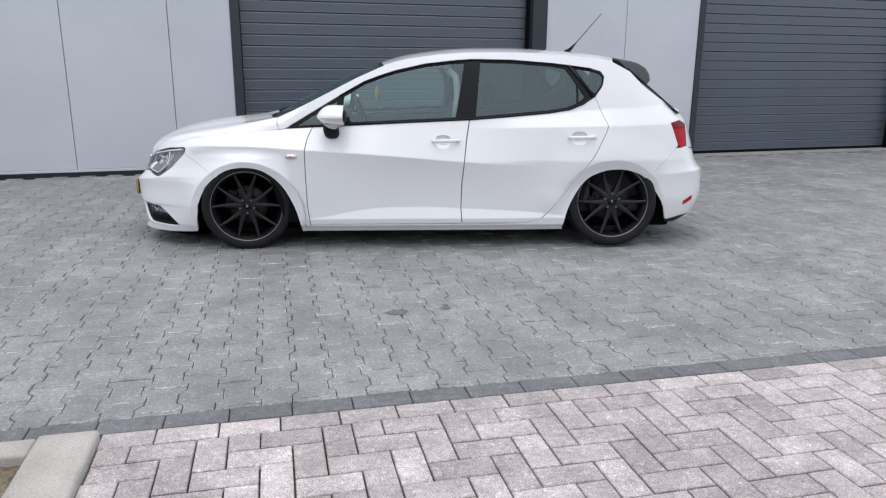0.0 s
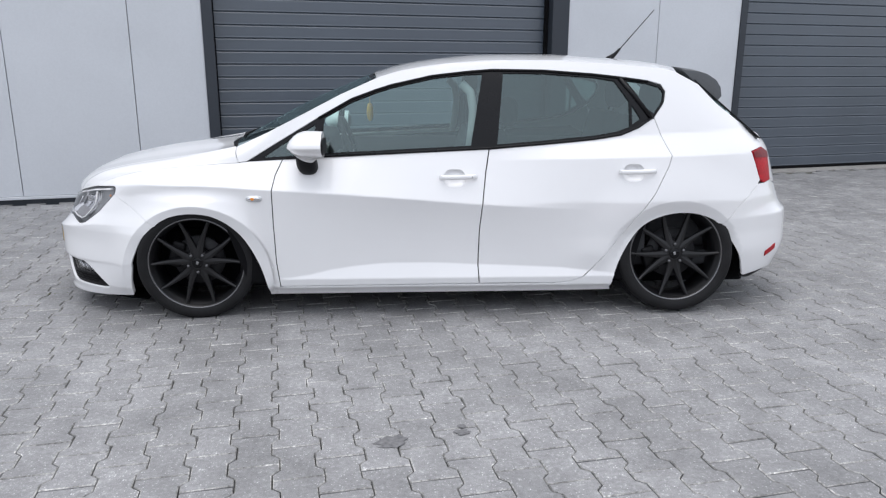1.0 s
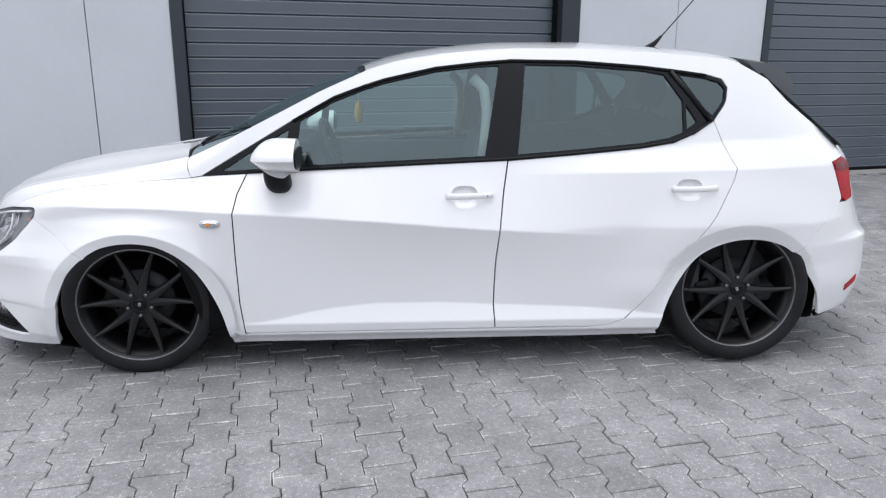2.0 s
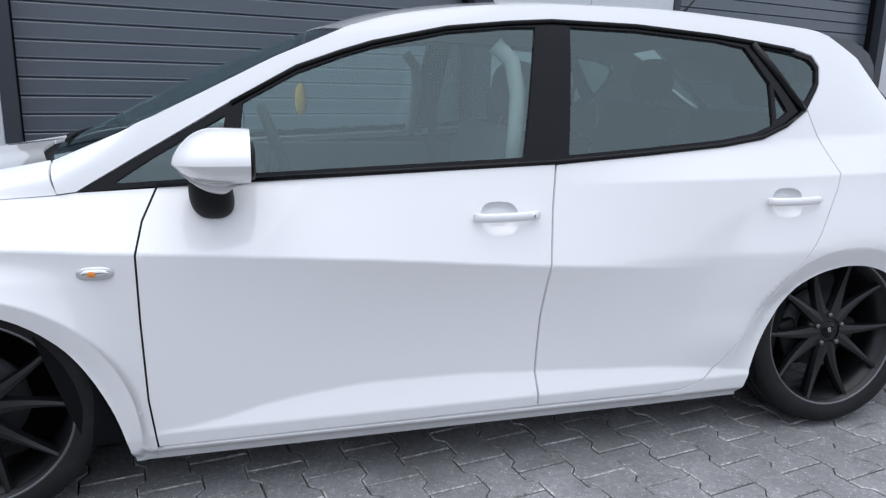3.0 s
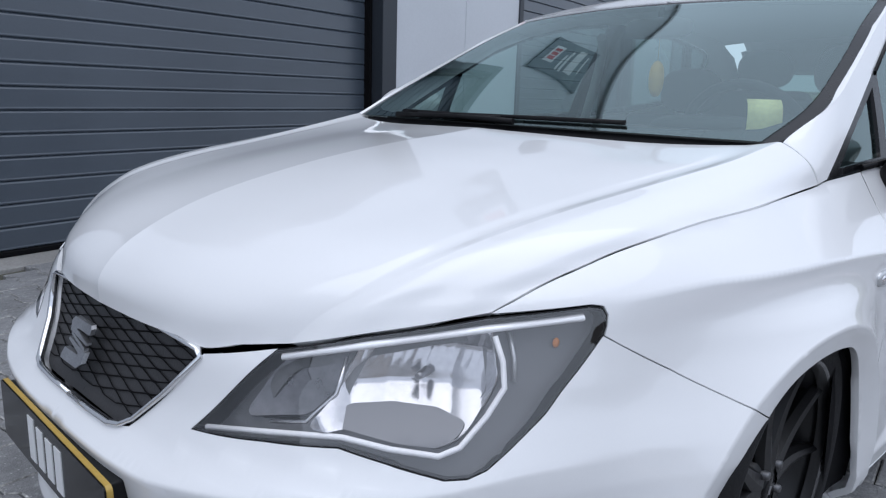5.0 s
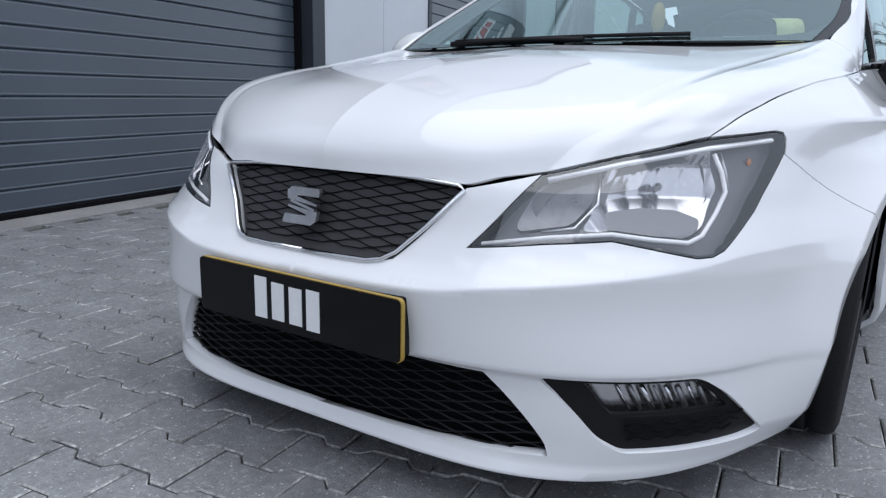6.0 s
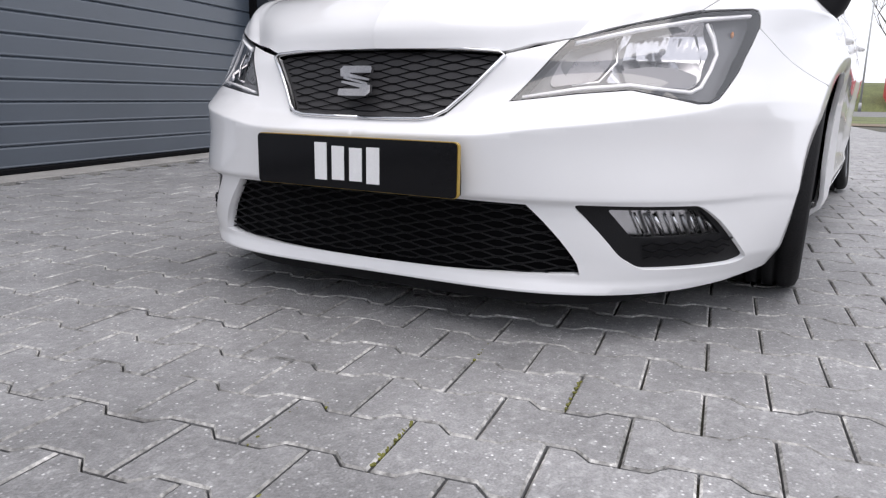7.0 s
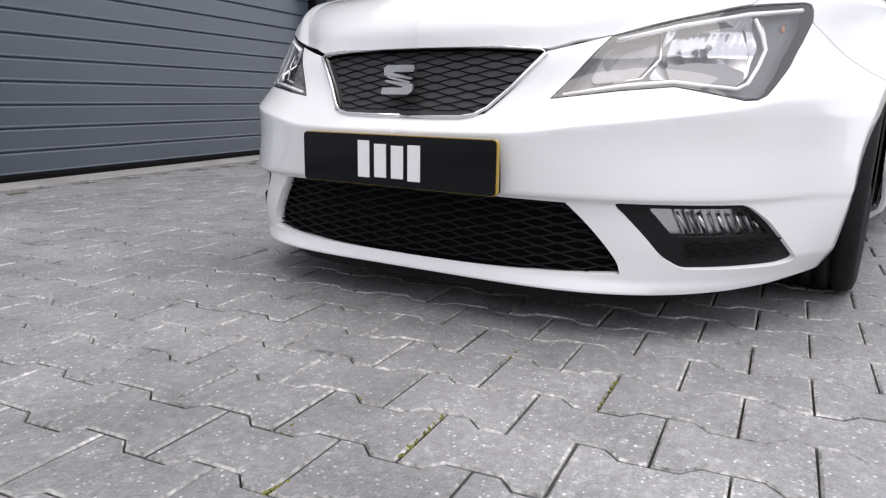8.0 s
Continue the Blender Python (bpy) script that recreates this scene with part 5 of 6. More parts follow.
tag = thing("mirror_pendant", "plump orange-yellow pendant hanging from the rear-view mirror", "pendant", at=pose(-0.385, 0.0, 1.12))
tb = blob((0, 0, -0.115), (0.02, 0.024, 0.055), 2.2, 16, 10)
part("plush", tb, CARD, tag)
part("cord", tube([(0, 0, 0.03), (0, 0, -0.062)], 0.0012, 5), YELLOW, tag)
bm = bmesh.new()
cols = [[bm.verts.new((0.046 * (i / 8 - 0.5) * 2, 0.036 * (j - 0.5) * 2, 0.02 * math.sin(math.pi * i / 8) + d)) for i in range(9)] for d in (0, 0.0015) for j in (0, 1)]
for a, b in ((0, 1), (3, 2), (0, 2), (1, 3)):
    for i in range(8):
        bm.faces.new((cols[a][i], cols[a][i + 1], cols[b][i + 1], cols[b][i])).smooth = True
bmesh.ops.recalc_face_normals(bm, faces=bm.faces)
note = tagged(part("paper_note", bm, PAPER, None, "", pose(-0.79, -0.52, 0.915, 0, -48, 30)), "bent yellow paper note lying on the dashboard", "note")

# the nose sits slightly askew: its right half stands further forward
for ob in [plate] + list(plate.children):
    for v in ob.data.vertices:
        v.co.x -= 0.013 + 0.03 * v.co.y
plate_parts = [plate] + list(plate.children)
for ob in car.children_recursive:
    if ob.type == "MESH" and ob.matrix_basis == Matrix() and ob not in plate_parts:
        for v in ob.data.vertices:
            if v.co.x < -1.0 and v.co.y > -0.35:
                v.co.x -= 0.042 * ramp(-0.35, 0.75, v.co.y) * ramp(-1.0, -1.8, v.co.x)
# ---- the building ----
PLACE = pose(0, 0, 0, 0, 0, 10)          # the paving lies askew to the car
BUILDING = pose(0, 0, 0, 0, 0, 13.5)     # and the building a little more
WALL_Y = 3.258
wall = part("wall_north", box(-14, 14, WALL_Y + 0.25, WALL_Y + 0.4, -0.1, 6.7), WALL, at=BUILDING)
tagged(wall, "pale grey metal sandwich panel wall of a workshop", "wall", kind="structure")
part("roof_edge", box(-14.05, 14.05, WALL_Y - 0.06, WALL_Y + 0.36, 6.7, 6.8, 0.01), WALL, wall)


BAYS = [(-1.367, 2.453), (4.669, 8.489), (10.4, 13.9)]
SEAMS = [-12.8, -11.72, -10.65, -9.58, -8.51, -7.44, -6.38, -5.31, -4.15, -3.077, -2.019, 3.578, 9.45]
DOOR_H = 3.4
# wall panels stand between the doors, with a groove at each joint
stops = sorted([-14.0, 14.0] + SEAMS + [e for b in BAYS for e in b])
for a, b in zip(stops, stops[1:]):
    mid = (a + b) / 2
    over = any(x0 < mid < x1 for x0, x1 in BAYS)
    g0, g1 = (0.003 if a in SEAMS else 0.0), (0.003 if b in SEAMS else 0.0)
    part("wall_panel", box(a + g0, b - g1, WALL_Y, WALL_Y + 0.248, DOOR_H + 0.12 if over else 0.075, 6.7, 0.004, 1), WALL, wall)
for a, b in [(-14.0, BAYS[0][0]), (BAYS[0][1], BAYS[1][0]), (BAYS[1][1], BAYS[2][0]), (BAYS[2][1], 14.0)]:
    part("base_flashing", box(a, b, WALL_Y - 0.012, WALL_Y + 0.05, 0.045, 0.073, 0.003, 1), WALL, wall, "pale base flashing")
    # dark strip, put in as the shadow line below the flashing
    part("plinth", box(a, b, WALL_Y + 0.02, WALL_Y + 0.24, -0.05, 0.045), DOOR_FRAME, wall, "dark strip as the shadow line under the flashing")


def slat_mesh(w, h):
    """One rib of a sectional door: a flat face with a rolled lower edge."""
    prof = [(0.0, 0.0), (-0.004, 0.001), (-0.012, 0.006), (-0.013, 0.011), (-0.011, 0.018), (-0.011, h - 0.014), (-0.006, h - 0.006), (0.0, h - 0.0005)]
    verts = [(x, y, z) for x in (0.0, w) for y, z in prof]
    n = len(prof)
    faces = [(i, i + 1, n + i + 1, n + i) for i in range(n - 1)] + [tuple(range(n))[::-1], tuple(range(n, 2 * n))]
    me = bpy.data.meshes.new("slat")
    me.from_pydata(verts, [], [f[::-1] for f in faces])
    return me


RIB = 0.125
for k, (x0, x1) in enumerate(BAYS):
    d = thing("door_%d" % (k + 1), "closed anthracite sectional door with horizontal ribs", "garage door", "sectional doors", "structure", BUILDING)
    left, right = (0.10, 0.195) if k == 0 else (0.09, 0.15)
    part("door_frame", box(x0, x0 + left, WALL_Y - 0.015, WALL_Y + 0.245, 0.0, DOOR_H, 0.004, 1), DOOR_FRAME, d, "dark frame post")
    part("door_frame", box(x1 - right, x1, WALL_Y - 0.015, WALL_Y + 0.245, 0.0, DOOR_H, 0.004, 1), DOOR_FRAME, d, "dark frame post")
    part("door_frame", box(x0, x1, WALL_Y - 0.015, WALL_Y + 0.245, DOOR_H, DOOR_H + 0.12, 0.004, 1), DOOR_FRAME, d, "dark frame head")
    part("frame_bead", box(x0 + left, x0 + left + 0.012, WALL_Y + 0.1, WALL_Y + 0.2, 0.0, DOOR_H), DARK, d)
    part("frame_bead", box(x1 - right - 0.03, x1 - right, WALL_Y + 0.1, WALL_Y + 0.2, 0.0, DOOR_H), DARK, d)
    me = slat_mesh(x1 - x0 - left - right, RIB)
    me.materials.append(DOOR)
    n = int((DOOR_H - 0.06) / RIB)
    for i in range(n + 1):
        part("slat", me, DOOR, d, "", pose(x0 + left, WALL_Y + 0.17, 0.035 + RIB * i))
    part("bottom_seal", box(x0 + left, x1 - right, WALL_Y + 0.14, WALL_Y + 0.2, 0.004, 0.036, 0.006, 1), DARK, d, "black rubber bottom seal")
for a, b in BAYS:
    tagged(part("threshold", box(a - 0.05, b + 0.05, WALL_Y - 0.10, WALL_Y + 0.24, -0.1, 0.003, 0.004, 1), CONCRETE, at=BUILDING), "pale concrete threshold under the door", "threshold", kind="structure")

# company sign between the doors: a dark board with pale writing as bars
sign = thing("wall_sign", "dark rectangular sign board with pale writing on the workshop wall", "sign", at=BUILDING @ pose(3.3, WALL_Y, 4.8))
part("board", box(-0.65, 0.65, -0.05, 0.0, -0.85, 0.85, 0.01, 1), DOOR, sign)
for x0, x1, z0, z1 in ((-0.45, 0.45, 0.16, 0.42), (-0.5, 0.3, -0.02, 0.05), (-0.5, 0.1, -0.14, -0.08), (-0.3, 0.3, 0.56, 0.61)):
    part("bar", box(x0, x1, -0.054, -0.05, z0, z1), WHITE_INK, sign)
part("logo_patch", box(-0.35, 0.35, -0.053, -0.05, -0.66, -0.34), WHITE_INK, sign)
for k in range(3):
    part("logo_mark", box(-0.25 + 0.18 * k, -0.11 + 0.18 * k, -0.056, -0.053, -0.60, -0.40), RED_PAINT, sign)

# ---- far side: verge, road, container, trees ----
def strip(name, x0, x1, y0, y1, z, mat, label, cat):
    me = mesh_from(name, [(x0, y0, z), (x1, y0, z), (x1, y1, z), (x0, y1, z)], [(0, 1, 2, 3)])
    return tagged(part(name, me, mat, at=PLACE), label, cat, kind="structure")


me = mesh_from("ground", [(-400, -400, -0.02), (400, -400, -0.02), (400, 400, -0.02), (-400, 400, -0.02)], [(0, 1, 2, 3)])
tagged(part("ground", me, SAND), "sandy ground under and round the paving", "ground", kind="structure")
verge = strip("grass_verge", 14.6, 27, -40, 40, -0.006, GRASS, "patchy grass verge beside the yard", "grass")
strip("verge_earth", 14.5, 16.6, -40, 40, -0.002, EARTH, "bare earth along the verge", "earth")
strip("road", 27, 45, -120, 120, -0.004, ASPHALT, "grey asphalt road", "road")
strip("meadow", 45, 300, -300, 300, -0.003, GRASS, "grass field", "grass")
bm = bmesh.new()
rows = [[bm.verts.new((x, y, z)) for y in np.linspace(-60, 40, 26)] for x, z in ((45, -0.01), (47, 0.7), (50, 1.5), (56, 1.9), (90, 1.6))]
for a, b in zip(rows, rows[1:]):
    for k in range(25):
        bm.faces.new((a[k], b[k], b[k + 1], a[k + 1])).smooth = True
tagged(part("grass_bank", bm, GRASS, at=PLACE), "low green grass bank beyond the road", "bank", kind="structure")
# unseen yard, added so that its bounce brightens the door and paving
strip("yard_west", -60, -13.9, -3.06, 3.4, -0.012, CONCRETE, "unseen pale yard added to bounce light at the building", "yard")
strip("yard_behind", -60, 60, -60, -6.6, -0.012, ASPHALT, "asphalt road behind the pavement", "road")
# unseen plain walls, added behind the camera to block low sky from the car
tagged(part("wall_south", box(-45, 20, -14.4, -14.0, -0.1, 2.2), FAR_WALL, at=PLACE), "unseen plain wall added to block low sky behind the camera", "wall", kind="structure")
tagged(part("wall_west", box(-24.4, -24.0, -14.0, 9.0, -0.1, 2.2), FAR_WALL, at=PLACE), "unseen plain wall added to block low sky west of the yard", "wall", kind="structure")
cont = thing("red_container", "red steel container standing on the far verge", "container", at=PLACE @ pose(46.5, -12.4, 0.35))
cb = box(-1.2, 1.2, -3.2, 3.0, 0.12, 1.65, 0.02, 1)
part("body", cb, RED_PAINT, cont)
for k in range(19):
    part("rib", box(-1.24, -1.2, -3.1 + 0.32 * k, -2.96 + 0.32 * k, 0.16, 1.6), RED_PAINT, cont)
for y in (-3.0, 2.8):
    part("skid", box(-1.1, 1.1, y - 0.1, y + 0.1, -0.5, 0.12), DARK, cont)
lamp = thing("street_pole", "slim grey steel pole", "pole", at=PLACE @ pose(44.5, -7.75, 0))
part("pole", tube([(0, 0, 0), (0, 0, 3.0), (0.02, -0.02, 6.5)], 0.06, 8, ends=0.035), GALV, lamp)
part("pole_base", tube([(0, 0, 0), (0, 0, 0.5)], 0.09, 8), GALV, lamp)

post = thing("lamp_post", "slim dark steel post with a short arm beside the pavement", "post", at=pose(4.85, -4.1, 0))
part("pole", tube([(0, 0, 0), (0, 0, 1.5), (0, 0, 2.95)], 0.026, 10, ends=0.022), DOOR_FRAME, post)
part("arm", tube([(0, 0, 2.92), (0.10, 0.12, 3.0), (0.2, 0.26, 3.03)], 0.02, 8), DOOR_FRAME, post)
part("foot_plate", box(-0.1, 0.1, -0.1, 0.1, -0.02, 0.015, 0.004, 1), DOOR_FRAME, post)


def bare_tree(x, y, height, seed):
    """A leafless tree: tapered trunk, limbs that fork into fine twigs."""
    rnd = random.Random(seed)
    t = thing("bare_tree", "leafless tree with fine upright twigs", "tree", "trees along the road", at=PLACE @ pose(x, y, 1.0))
    trunk_top = height * 0.32
    part("trunk", tube([(0, 0, 0), (0.05, 0.03, trunk_top * 0.5), (0.02, 0.05, trunk_top), (0.05, 0.0, height * 0.6), (0.0, 0.05, height * 0.95)], height * 0.022, 8, ends=height * 0.003), BARK, t)
    bm = bmesh.new()

    def grow(p, d, length, r, depth):
        pts = [p]
        for _ in range(3):
            d = (d + Vector((rnd.uniform(-0.2, 0.2), rnd.uniform(-0.2, 0.2), 0.13))).normalized()
            pts.append(pts[-1] + d * length / 3)
        tube(pts, r, 4, 1.0, bm, r * 0.45)
        if depth:
            for _ in range(rnd.randint(3, 4)):
                i = rnd.choice((1, 2, 3, 3))
                e = (d + Vector((rnd.uniform(-0.8, 0.8), rnd.uniform(-0.8, 0.8), rnd.uniform(-0.1, 0.5)))).normalized()
                grow(pts[i], e, length * rnd.uniform(0.5, 0.7), r * 0.5, depth - 1)
    for k in range(11):
        h = trunk_top + (height * 0.85 - trunk_top) * k / 10
        a = k * 2.4
        grow(Vector((0.03, 0.03, h)), Vector((math.cos(a), math.sin(a), 0.75)).normalized(), height * (0.30 - 0.015 * k), height * 0.007, 2 if k % 2 else 3)
    part("crown", bm, BARK, t)


bare_tree(53, -10.6, 8.5, 3)
bare_tree(57, -16.5, 9.0, 4)

# ---- paving ----
E1, E2 = Vector((1, 0, 0)), Vector((0, 1, 0))
PITCH, LONG, WIDE = 0.1408, 0.205, 0.083
ORIGIN = Vector((-2.6155, -0.171 + LONG / 2, 0))
NARROW = PITCH - WIDE


def outline_h(cut):
    """The dumb-bell outline of a paver, drawn in by cut."""
    half = [(WIDE - cut, -LONG / 2 + cut), (WIDE - cut, -0.064), (NARROW - cut, -0.0395), (NARROW - cut, 0.0395), (WIDE - cut, 0.064), (WIDE - cut, LONG / 2 - cut)]
    return half + [(-x, -y) for x, y in half]


def block_rows(top, rim, low):
    """Vertices and faces of a block with a chamfered top, from three outlines."""
    n = len(top)
    verts = [(*p, 0.0) for p in top] + [(*p, -0.0032) for p in rim] + [(*p, -0.03) for p in low]
    faces = [tuple(range(n))]
    for j in (0, 1):
        faces += [(j * n + (i + 1) % n, j * n + i, (j + 1) * n + i, (j + 1) * n + (i + 1) % n) for i in range(n)]
    return verts, faces


ED, EN = Vector((1, 0, 0)), Vector((0, 1, 0))
EDGE_P = Vector((-2.153, -2.964, 0))          # on the upper side of the dark edging course
def clipped(poly, keep, axis, limit):
    """The part of a flat outline on one side of a straight line."""
    out = []
    for a, b in zip(poly, poly[1:] + poly[:1]):
        ia, ib = keep * (a[axis] - limit) >= 0, keep * (b[axis] - limit) >= 0
        if ia:
            out.append(a)
        if ia != ib:
            t = (limit - a[axis]) / (b[axis] - a[axis])
            out.append((a[0] + (b[0] - a[0]) * t, a[1] + (b[1] - a[1]) * t))
    return out


def cut_block(outline, c, keep, axis, limit, store, dz=0.0):
    """Adds a cut stone at c to the joined rest."""
    world_rows = [clipped([(c.x + x, c.y + y) for x, y in outline(d)], keep, axis, limit + keep * d) for d in (0.0045, 0.0016, 0.0016)]
    n = min(len(r) for r in world_rows)
    if n < 3 or any(len(r) != n for r in world_rows):
        return
    k = len(store[0])
    for r, z in zip(world_rows, (0.0, -0.004, -0.03)):
        store[0].extend((x, y, z + dz) for x, y in r)
    store[1].append(tuple(k + i for i in range(n)))
    for j in (0, 1):
        store[1].extend((k + j * n + (i + 1) % n, k + j * n + i, k + (j + 1) * n + i, k + (j + 1) * n + (i + 1) % n) for i in range(n))


pv, pf = block_rows(outline_h(0.0056), outline_h(0.0019), outline_h(0.0019))
paver_me = mesh_from("paver", pv, pf)
paver_me.materials.append(PAVER)
paver_me.materials.append(PAVER_RIM)
for f in paver_me.polygons:
    if 1 <= f.index <= 12:
        f.material_index = 1
paving = thing("paving", "grey interlocking concrete pavers of the yard", "paving", kind="structure", at=PLACE)
near, rest_v, rest_f = [], [], []
rnd = random.Random(11)
for i in range(-84, 125):
    for j in range(-40, 50):
        c = ORIGIN + E1 * (PITCH * i) + E2 * (LONG * j + (LONG / 2 if i % 2 else 0))
        inward = WALL_Y - (BUILDING.inverted() @ PLACE @ c).y          # how far it lies before the wall
        if not (-14.0 < c.x < 14.4 and inward > 0.04) or c.y < EDGE_P.y - 0.095:
            continue
        if c.y < EDGE_P.y + LONG / 2:
            cut_block(outline_h, c, 1, 1, EDGE_P.y, (rest_v, rest_f), rnd.uniform(-0.002, 0.0))
            continue
        if inward < 0.2 and any(a - 0.1 < c.x < b + 0.1 for a, b in BAYS):
            continue
        if c.x > 8.0 and (c.y > 0.5 or c.y < -4):
            continue
        near.append((max(abs(c.x + 2.62) - 0.35, 0) + max(abs(c.y - 0.15) - 0.45, 0) + rnd.random() * 1e-4, c))
near.sort(key=lambda q: q[0])
for k, (_, c) in enumerate(near):
    m = Matrix.Translation(c + Vector((0, 0, rnd.uniform(-0.0022, 0.0008)))) @ pose(0, 0, 0, rnd.uniform(-0.35, 0.35), rnd.uniform(-0.35, 0.35), rnd.uniform(-0.5, 0.5))
    if k < 300:
        part("paver", paver_me, PAVER, paving, "", m)
    else:
        b = len(rest_v)
        rest_v += [tuple(m @ Vector(v)) for v in pv]
        rest_f += [tuple(i + b for i in f) for f in pf]
far_me = mesh_from("far_pavers", rest_v, rest_f)
far_me.materials.append(PAVER_FAR)
far_me.materials.append(PAVER_RIM)
for f in far_me.polygons:
    if 0.3 < abs(f.normal.z) < 0.97:
        f.material_index = 1
far = part("far_pavers", far_me, PAVER_FAR, paving)
far["kind"] = "stuff"

# dark edging course and the pale bricks of the pavement
def brick_mesh(name, w, h, mat, cut=0.002):
    def o(c):
        return [(w / 2 - c, -h / 2 + c), (w / 2 - c, h / 2 - c), (-w / 2 + c, h / 2 - c), (-w / 2 + c, -h / 2 + c)]
    me = mesh_from(name, *block_rows(o(cut + 0.003), o(cut), o(cut)))
    me.materials.append(mat)
    return me


edging = thing("edging_course", "dark grey edging course between yard and pavement", "edging", kind="structure", at=PLACE)
stone = brick_mesh("edging_stone", 0.222, 0.104, EDGE_STONE)
for k in range(-52, 60):
    c = EDGE_P + ED * (0.222 * k) - EN * 0.052
    part("edging_stone", stone, EDGE_STONE, edging, "", Matrix.Translation(c + Vector((0, 0, rnd.uniform(-0.002, 0.001)))) @ pose(0, 0, 0, 0, 0, 0))
pave2 = thing("pavement", "pale pinkish brick pavement in herringbone bond", "pavement", kind="structure", at=PLACE)
L, W = 0.208, 0.104
brick = brick_mesh("brick", L, W, BRICK, 0.003)
first_cut = []
row2 = EDGE_P - EN * (0.106 + W / 2) + ED * 0.02
for k in range(-2, 34):
    c = row2 + ED * (L * k)
    if c.x - L / 2 < -1.79:
        first_cut.append(c)
    else:
        part("brick", brick, BRICK, pave2, "", Matrix.Translation(c + Vector((0, 0, rnd.uniform(-0.0015, 0.001)))) @ pose(0, 0, 0, 0, 0, 0))
cells = []
for a in range(-40, 60):
    for b in range(-40, 40):
        k = (a - b) % 4
        # herringbone: a flat brick covers cells k = 0 and 1, an upright one k = 3 and its neighbour above
        if k == 0:
            cells.append((a + 1.0, b + 0.5, 0))
        elif k == 3:
            cells.append((a + 0.5, b + 1.0, 90))
base2 = EDGE_P - EN * (0.106 + W) + ED * 1.2
bricks = []
cut_v, cut_f = [], []
for u, v, turn in cells:
    c = base2 + ED * (u * W) + EN * (v * W - 14 * W)
    low = (c - base2).dot(EN)
    if low > 0.1 or low < -3.2 or not (-1.88 < c.x < 4.2):
        continue
    hw, hh = (L / 2, W / 2) if turn == 0 else (W / 2, L / 2)

    def flat_outline(d, hw=hw, hh=hh):
        return [(hw - d, -hh + d), (hw - d, hh - d), (-hw + d, hh - d), (-hw + d, -hh + d)]
    if low + hh > 0.002:
        if c.x - hw > -1.79:
            cut_block(flat_outline, c, -1, 1, base2.y, (cut_v, cut_f))
        continue
    if c.x - hw < -1.79:
        cut_block(flat_outline, c, 1, 0, -1.79, (cut_v, cut_f))
        continue
    bricks.append((abs(low) + 0.12 * abs(c.x - 0.1), c, turn))
for c in first_cut:
    cut_block(lambda d: [(L / 2 - d, -W / 2 + d), (L / 2 - d, W / 2 - d), (-L / 2 + d, W / 2 - d), (-L / 2 + d, -W / 2 + d)], c, 1, 0, -1.79, (cut_v, cut_f))
bricks.sort(key=lambda q: q[0])
bv = [tuple(v.co) for v in brick.vertices]
bf = [tuple(p.vertices) for p in brick.polygons]
rest_v, rest_f = cut_v, cut_f
for k, (_, c, turn) in enumerate(bricks):
    m = Matrix.Translation(c + Vector((0, 0, rnd.uniform(-0.002, 0.001)))) @ pose(0, 0, 0, rnd.uniform(-0.5, 0.5), rnd.uniform(-0.5, 0.5), turn + rnd.uniform(-0.4, 0.4))
    if k < 260:
        part("brick", brick, BRICK, pave2, "", m)
    else:
        b = len(rest_v)
        rest_v += [tuple(m @ Vector(v)) for v in bv]
        rest_f += [tuple(i + b for i in f) for f in bf]
if rest_v:
    fb = part("far_bricks", mesh_from("far_bricks", rest_v, rest_f), BRICK_FAR, pave2)
    fb["kind"] = "stuff"

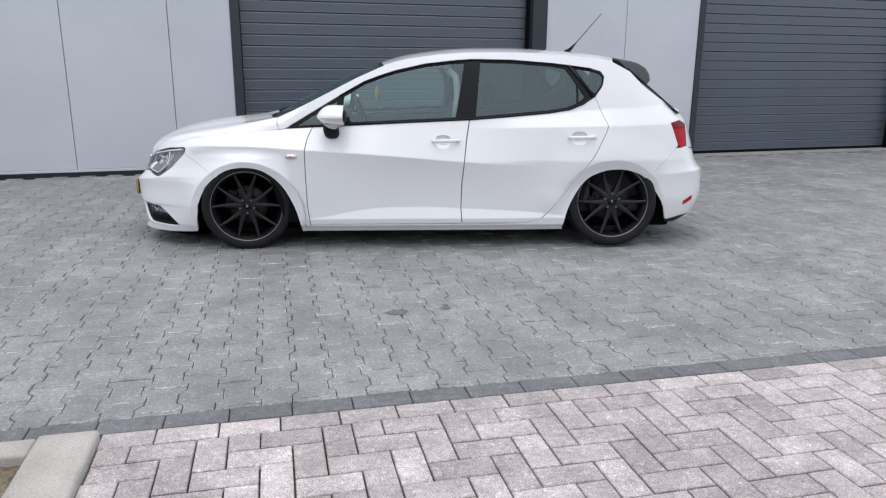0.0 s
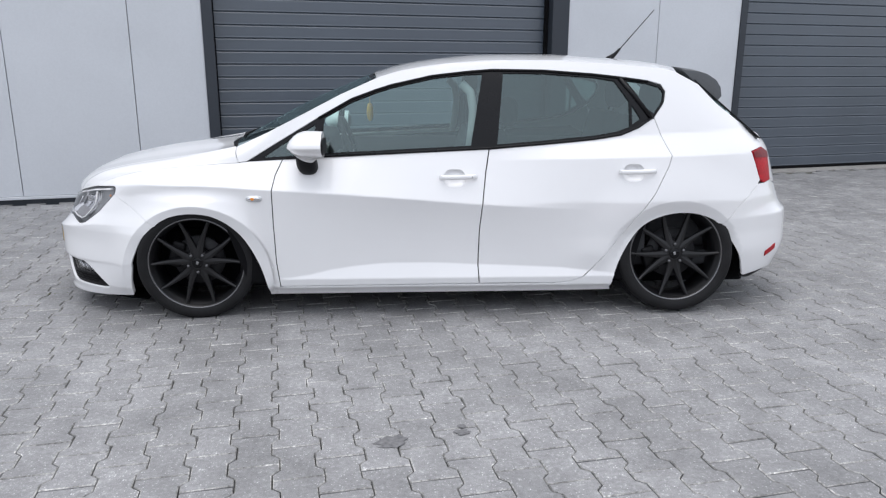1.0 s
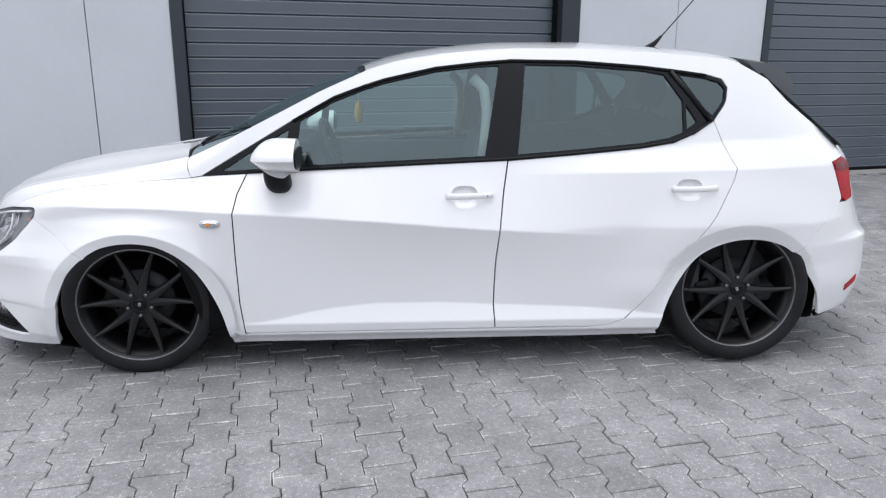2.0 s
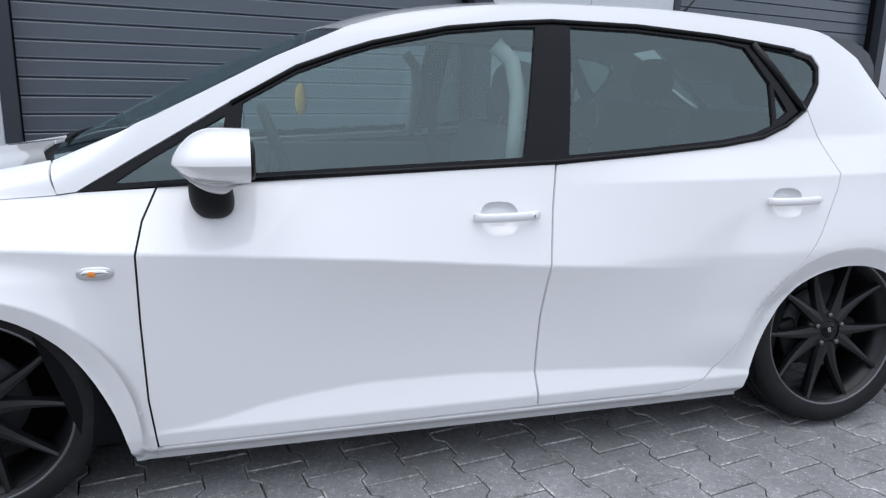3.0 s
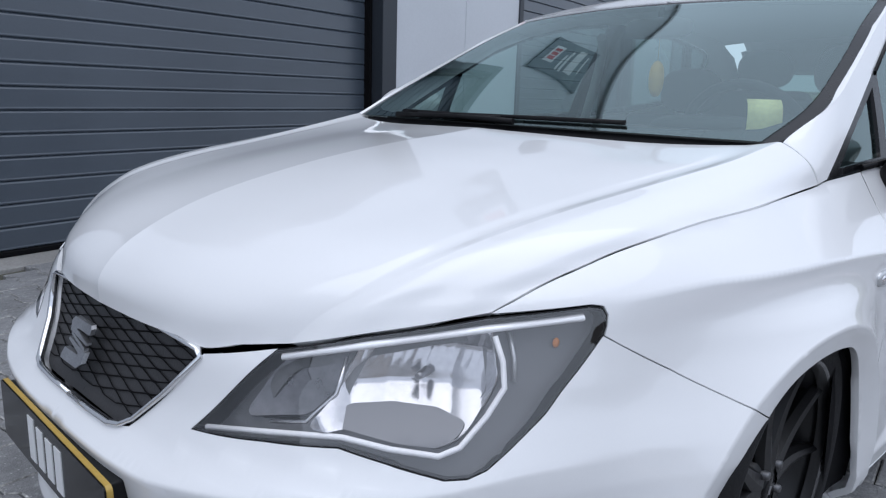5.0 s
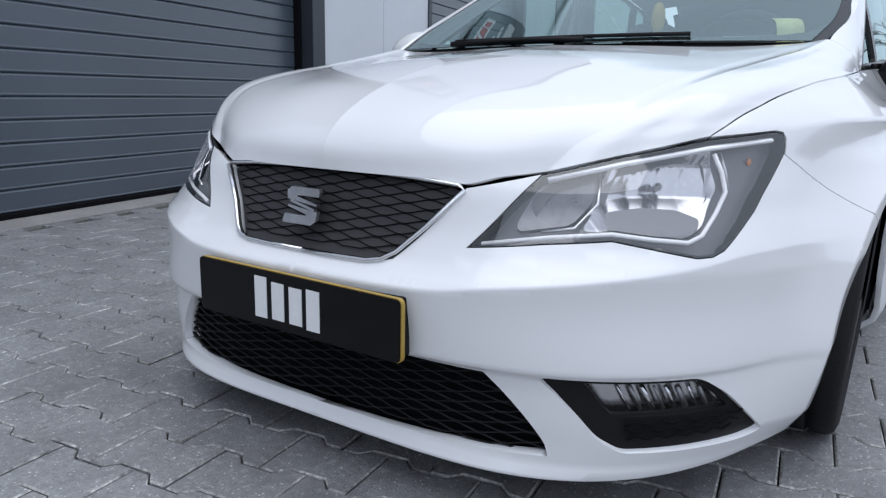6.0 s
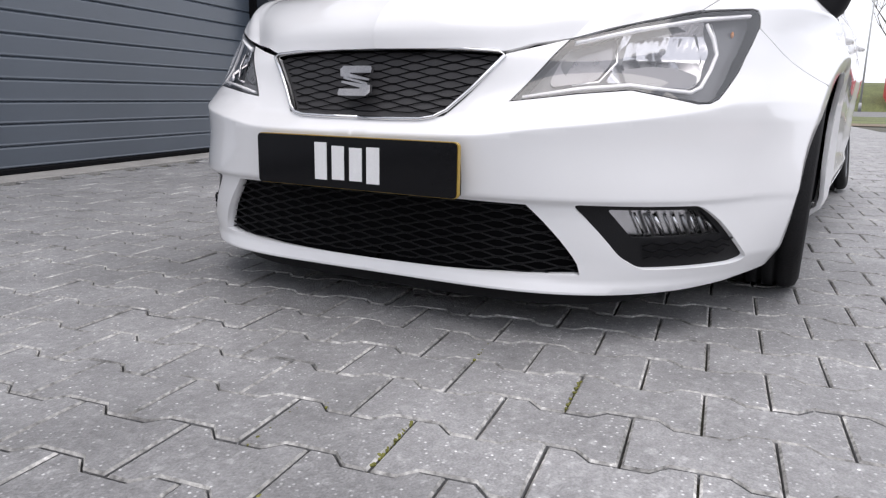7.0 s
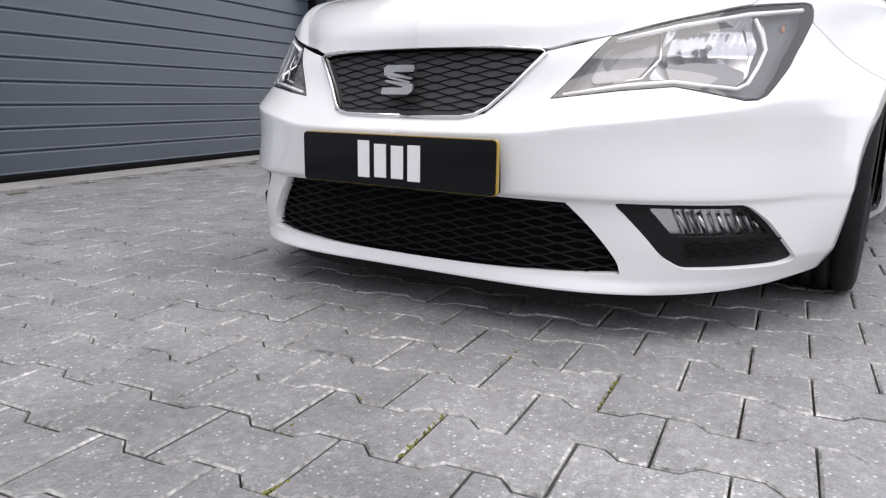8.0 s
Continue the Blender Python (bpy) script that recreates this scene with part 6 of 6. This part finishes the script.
# kerb stones and bare earth beside the pavement
kerb = thing("kerb", "pale concrete kerb stone beside bare earth", "kerb", kind="structure", at=PLACE)
K0 = Vector((-1.885, -3.085, 0))
for k in range(3):
    b = box(-0.095, 0.095, -1.0 * (k + 1) + 0.006, -1.0 * k, -0.1, 0.03, 0.015, 2)
    part("kerb_stone", b, KERB, kerb, "", Matrix.Translation(K0))
b = box(-3.0, -0.10, -0.11, 0.0, -0.1, 0.02, 0.012, 2)
part("kerb_stone", b, KERB, kerb, "pale edging strip", Matrix.Translation(K0))
bm = bmesh.new()
rows = [[bm.verts.new(K0 + Vector((-0.1, -0.08, 0)) - ED * (0.06 * i) - EN * (0.06 * j) + Vector((0, 0, -0.012 + 0.02 * noise.noise(Vector((i * 0.35, j * 0.35, 2)))))) for i in range(50)] for j in range(50)]
for a, b in zip(rows, rows[1:]):
    for i in range(49):
        bm.faces.new((a[i], b[i], b[i + 1], a[i + 1])).smooth = True
bmesh.ops.recalc_face_normals(bm, faces=bm.faces)
tagged(part("earth_bed", bm, EARTH, at=PLACE), "bare brown earth beside the kerb", "earth", kind="structure")

# moss in a few of the joints
bm = bmesh.new()
rm = random.Random(5)
for ax, ay, bx, by, n in ((-2.695, 0.2235, -2.545, 0.2245, 46), (-2.70, 0.036, -2.535, 0.040, 60), (-2.85, 0.140, -2.80, 0.131, 26), (-2.515, 0.2, -2.547, 0.181, 14), (-2.41, -0.17, -2.28, -0.17, 30), (-2.27, 0.035, -2.14, 0.035, 24)):
    for k in range(n):
        u = rm.random()
        r = rm.uniform(0.0012, 0.0032)
        m = pose(ax + (bx - ax) * u + rm.uniform(-0.002, 0.002), ay + (by - ay) * u + rm.uniform(-0.003, 0.003), -0.004 + rm.uniform(-0.002, 0.002)) @ Matrix.Diagonal((r * 1.5, r * 1.2, r, 1))
        bmesh.ops.create_icosphere(bm, subdivisions=1, radius=1.0, matrix=m)
tagged(part("moss", bm, MOSS, at=PLACE), "yellow-green moss growing in the paving joints", "moss", kind="stuff")

# wet stain on the pavers
for sx, sy, r, sd in ((-0.6, -2.062, 0.046, 1), (-0.345, -2.05, 0.022, 2), (-0.335, -2.005, 0.014, 3)):
    rr = random.Random(sd)
    bm = bmesh.new()
    vs = [bm.verts.new((sx + r * (1 + 0.35 * rr.uniform(-1, 1)) * math.cos(a) * 1.2, sy + r * (1 + 0.3 * rr.uniform(-1, 1)) * math.sin(a), 0.0022)) for a in [2 * math.pi * k / 18 for k in range(18)]]
    bm.faces.new(vs)
    tagged(part("oil_stain", bm, material("oil_stain", (0.135, 0.134, 0.138), 0.7, 0, 0, 0.3, 60), at=PLACE), "dark oil stain on the grey pavers", "stain", kind="structure")
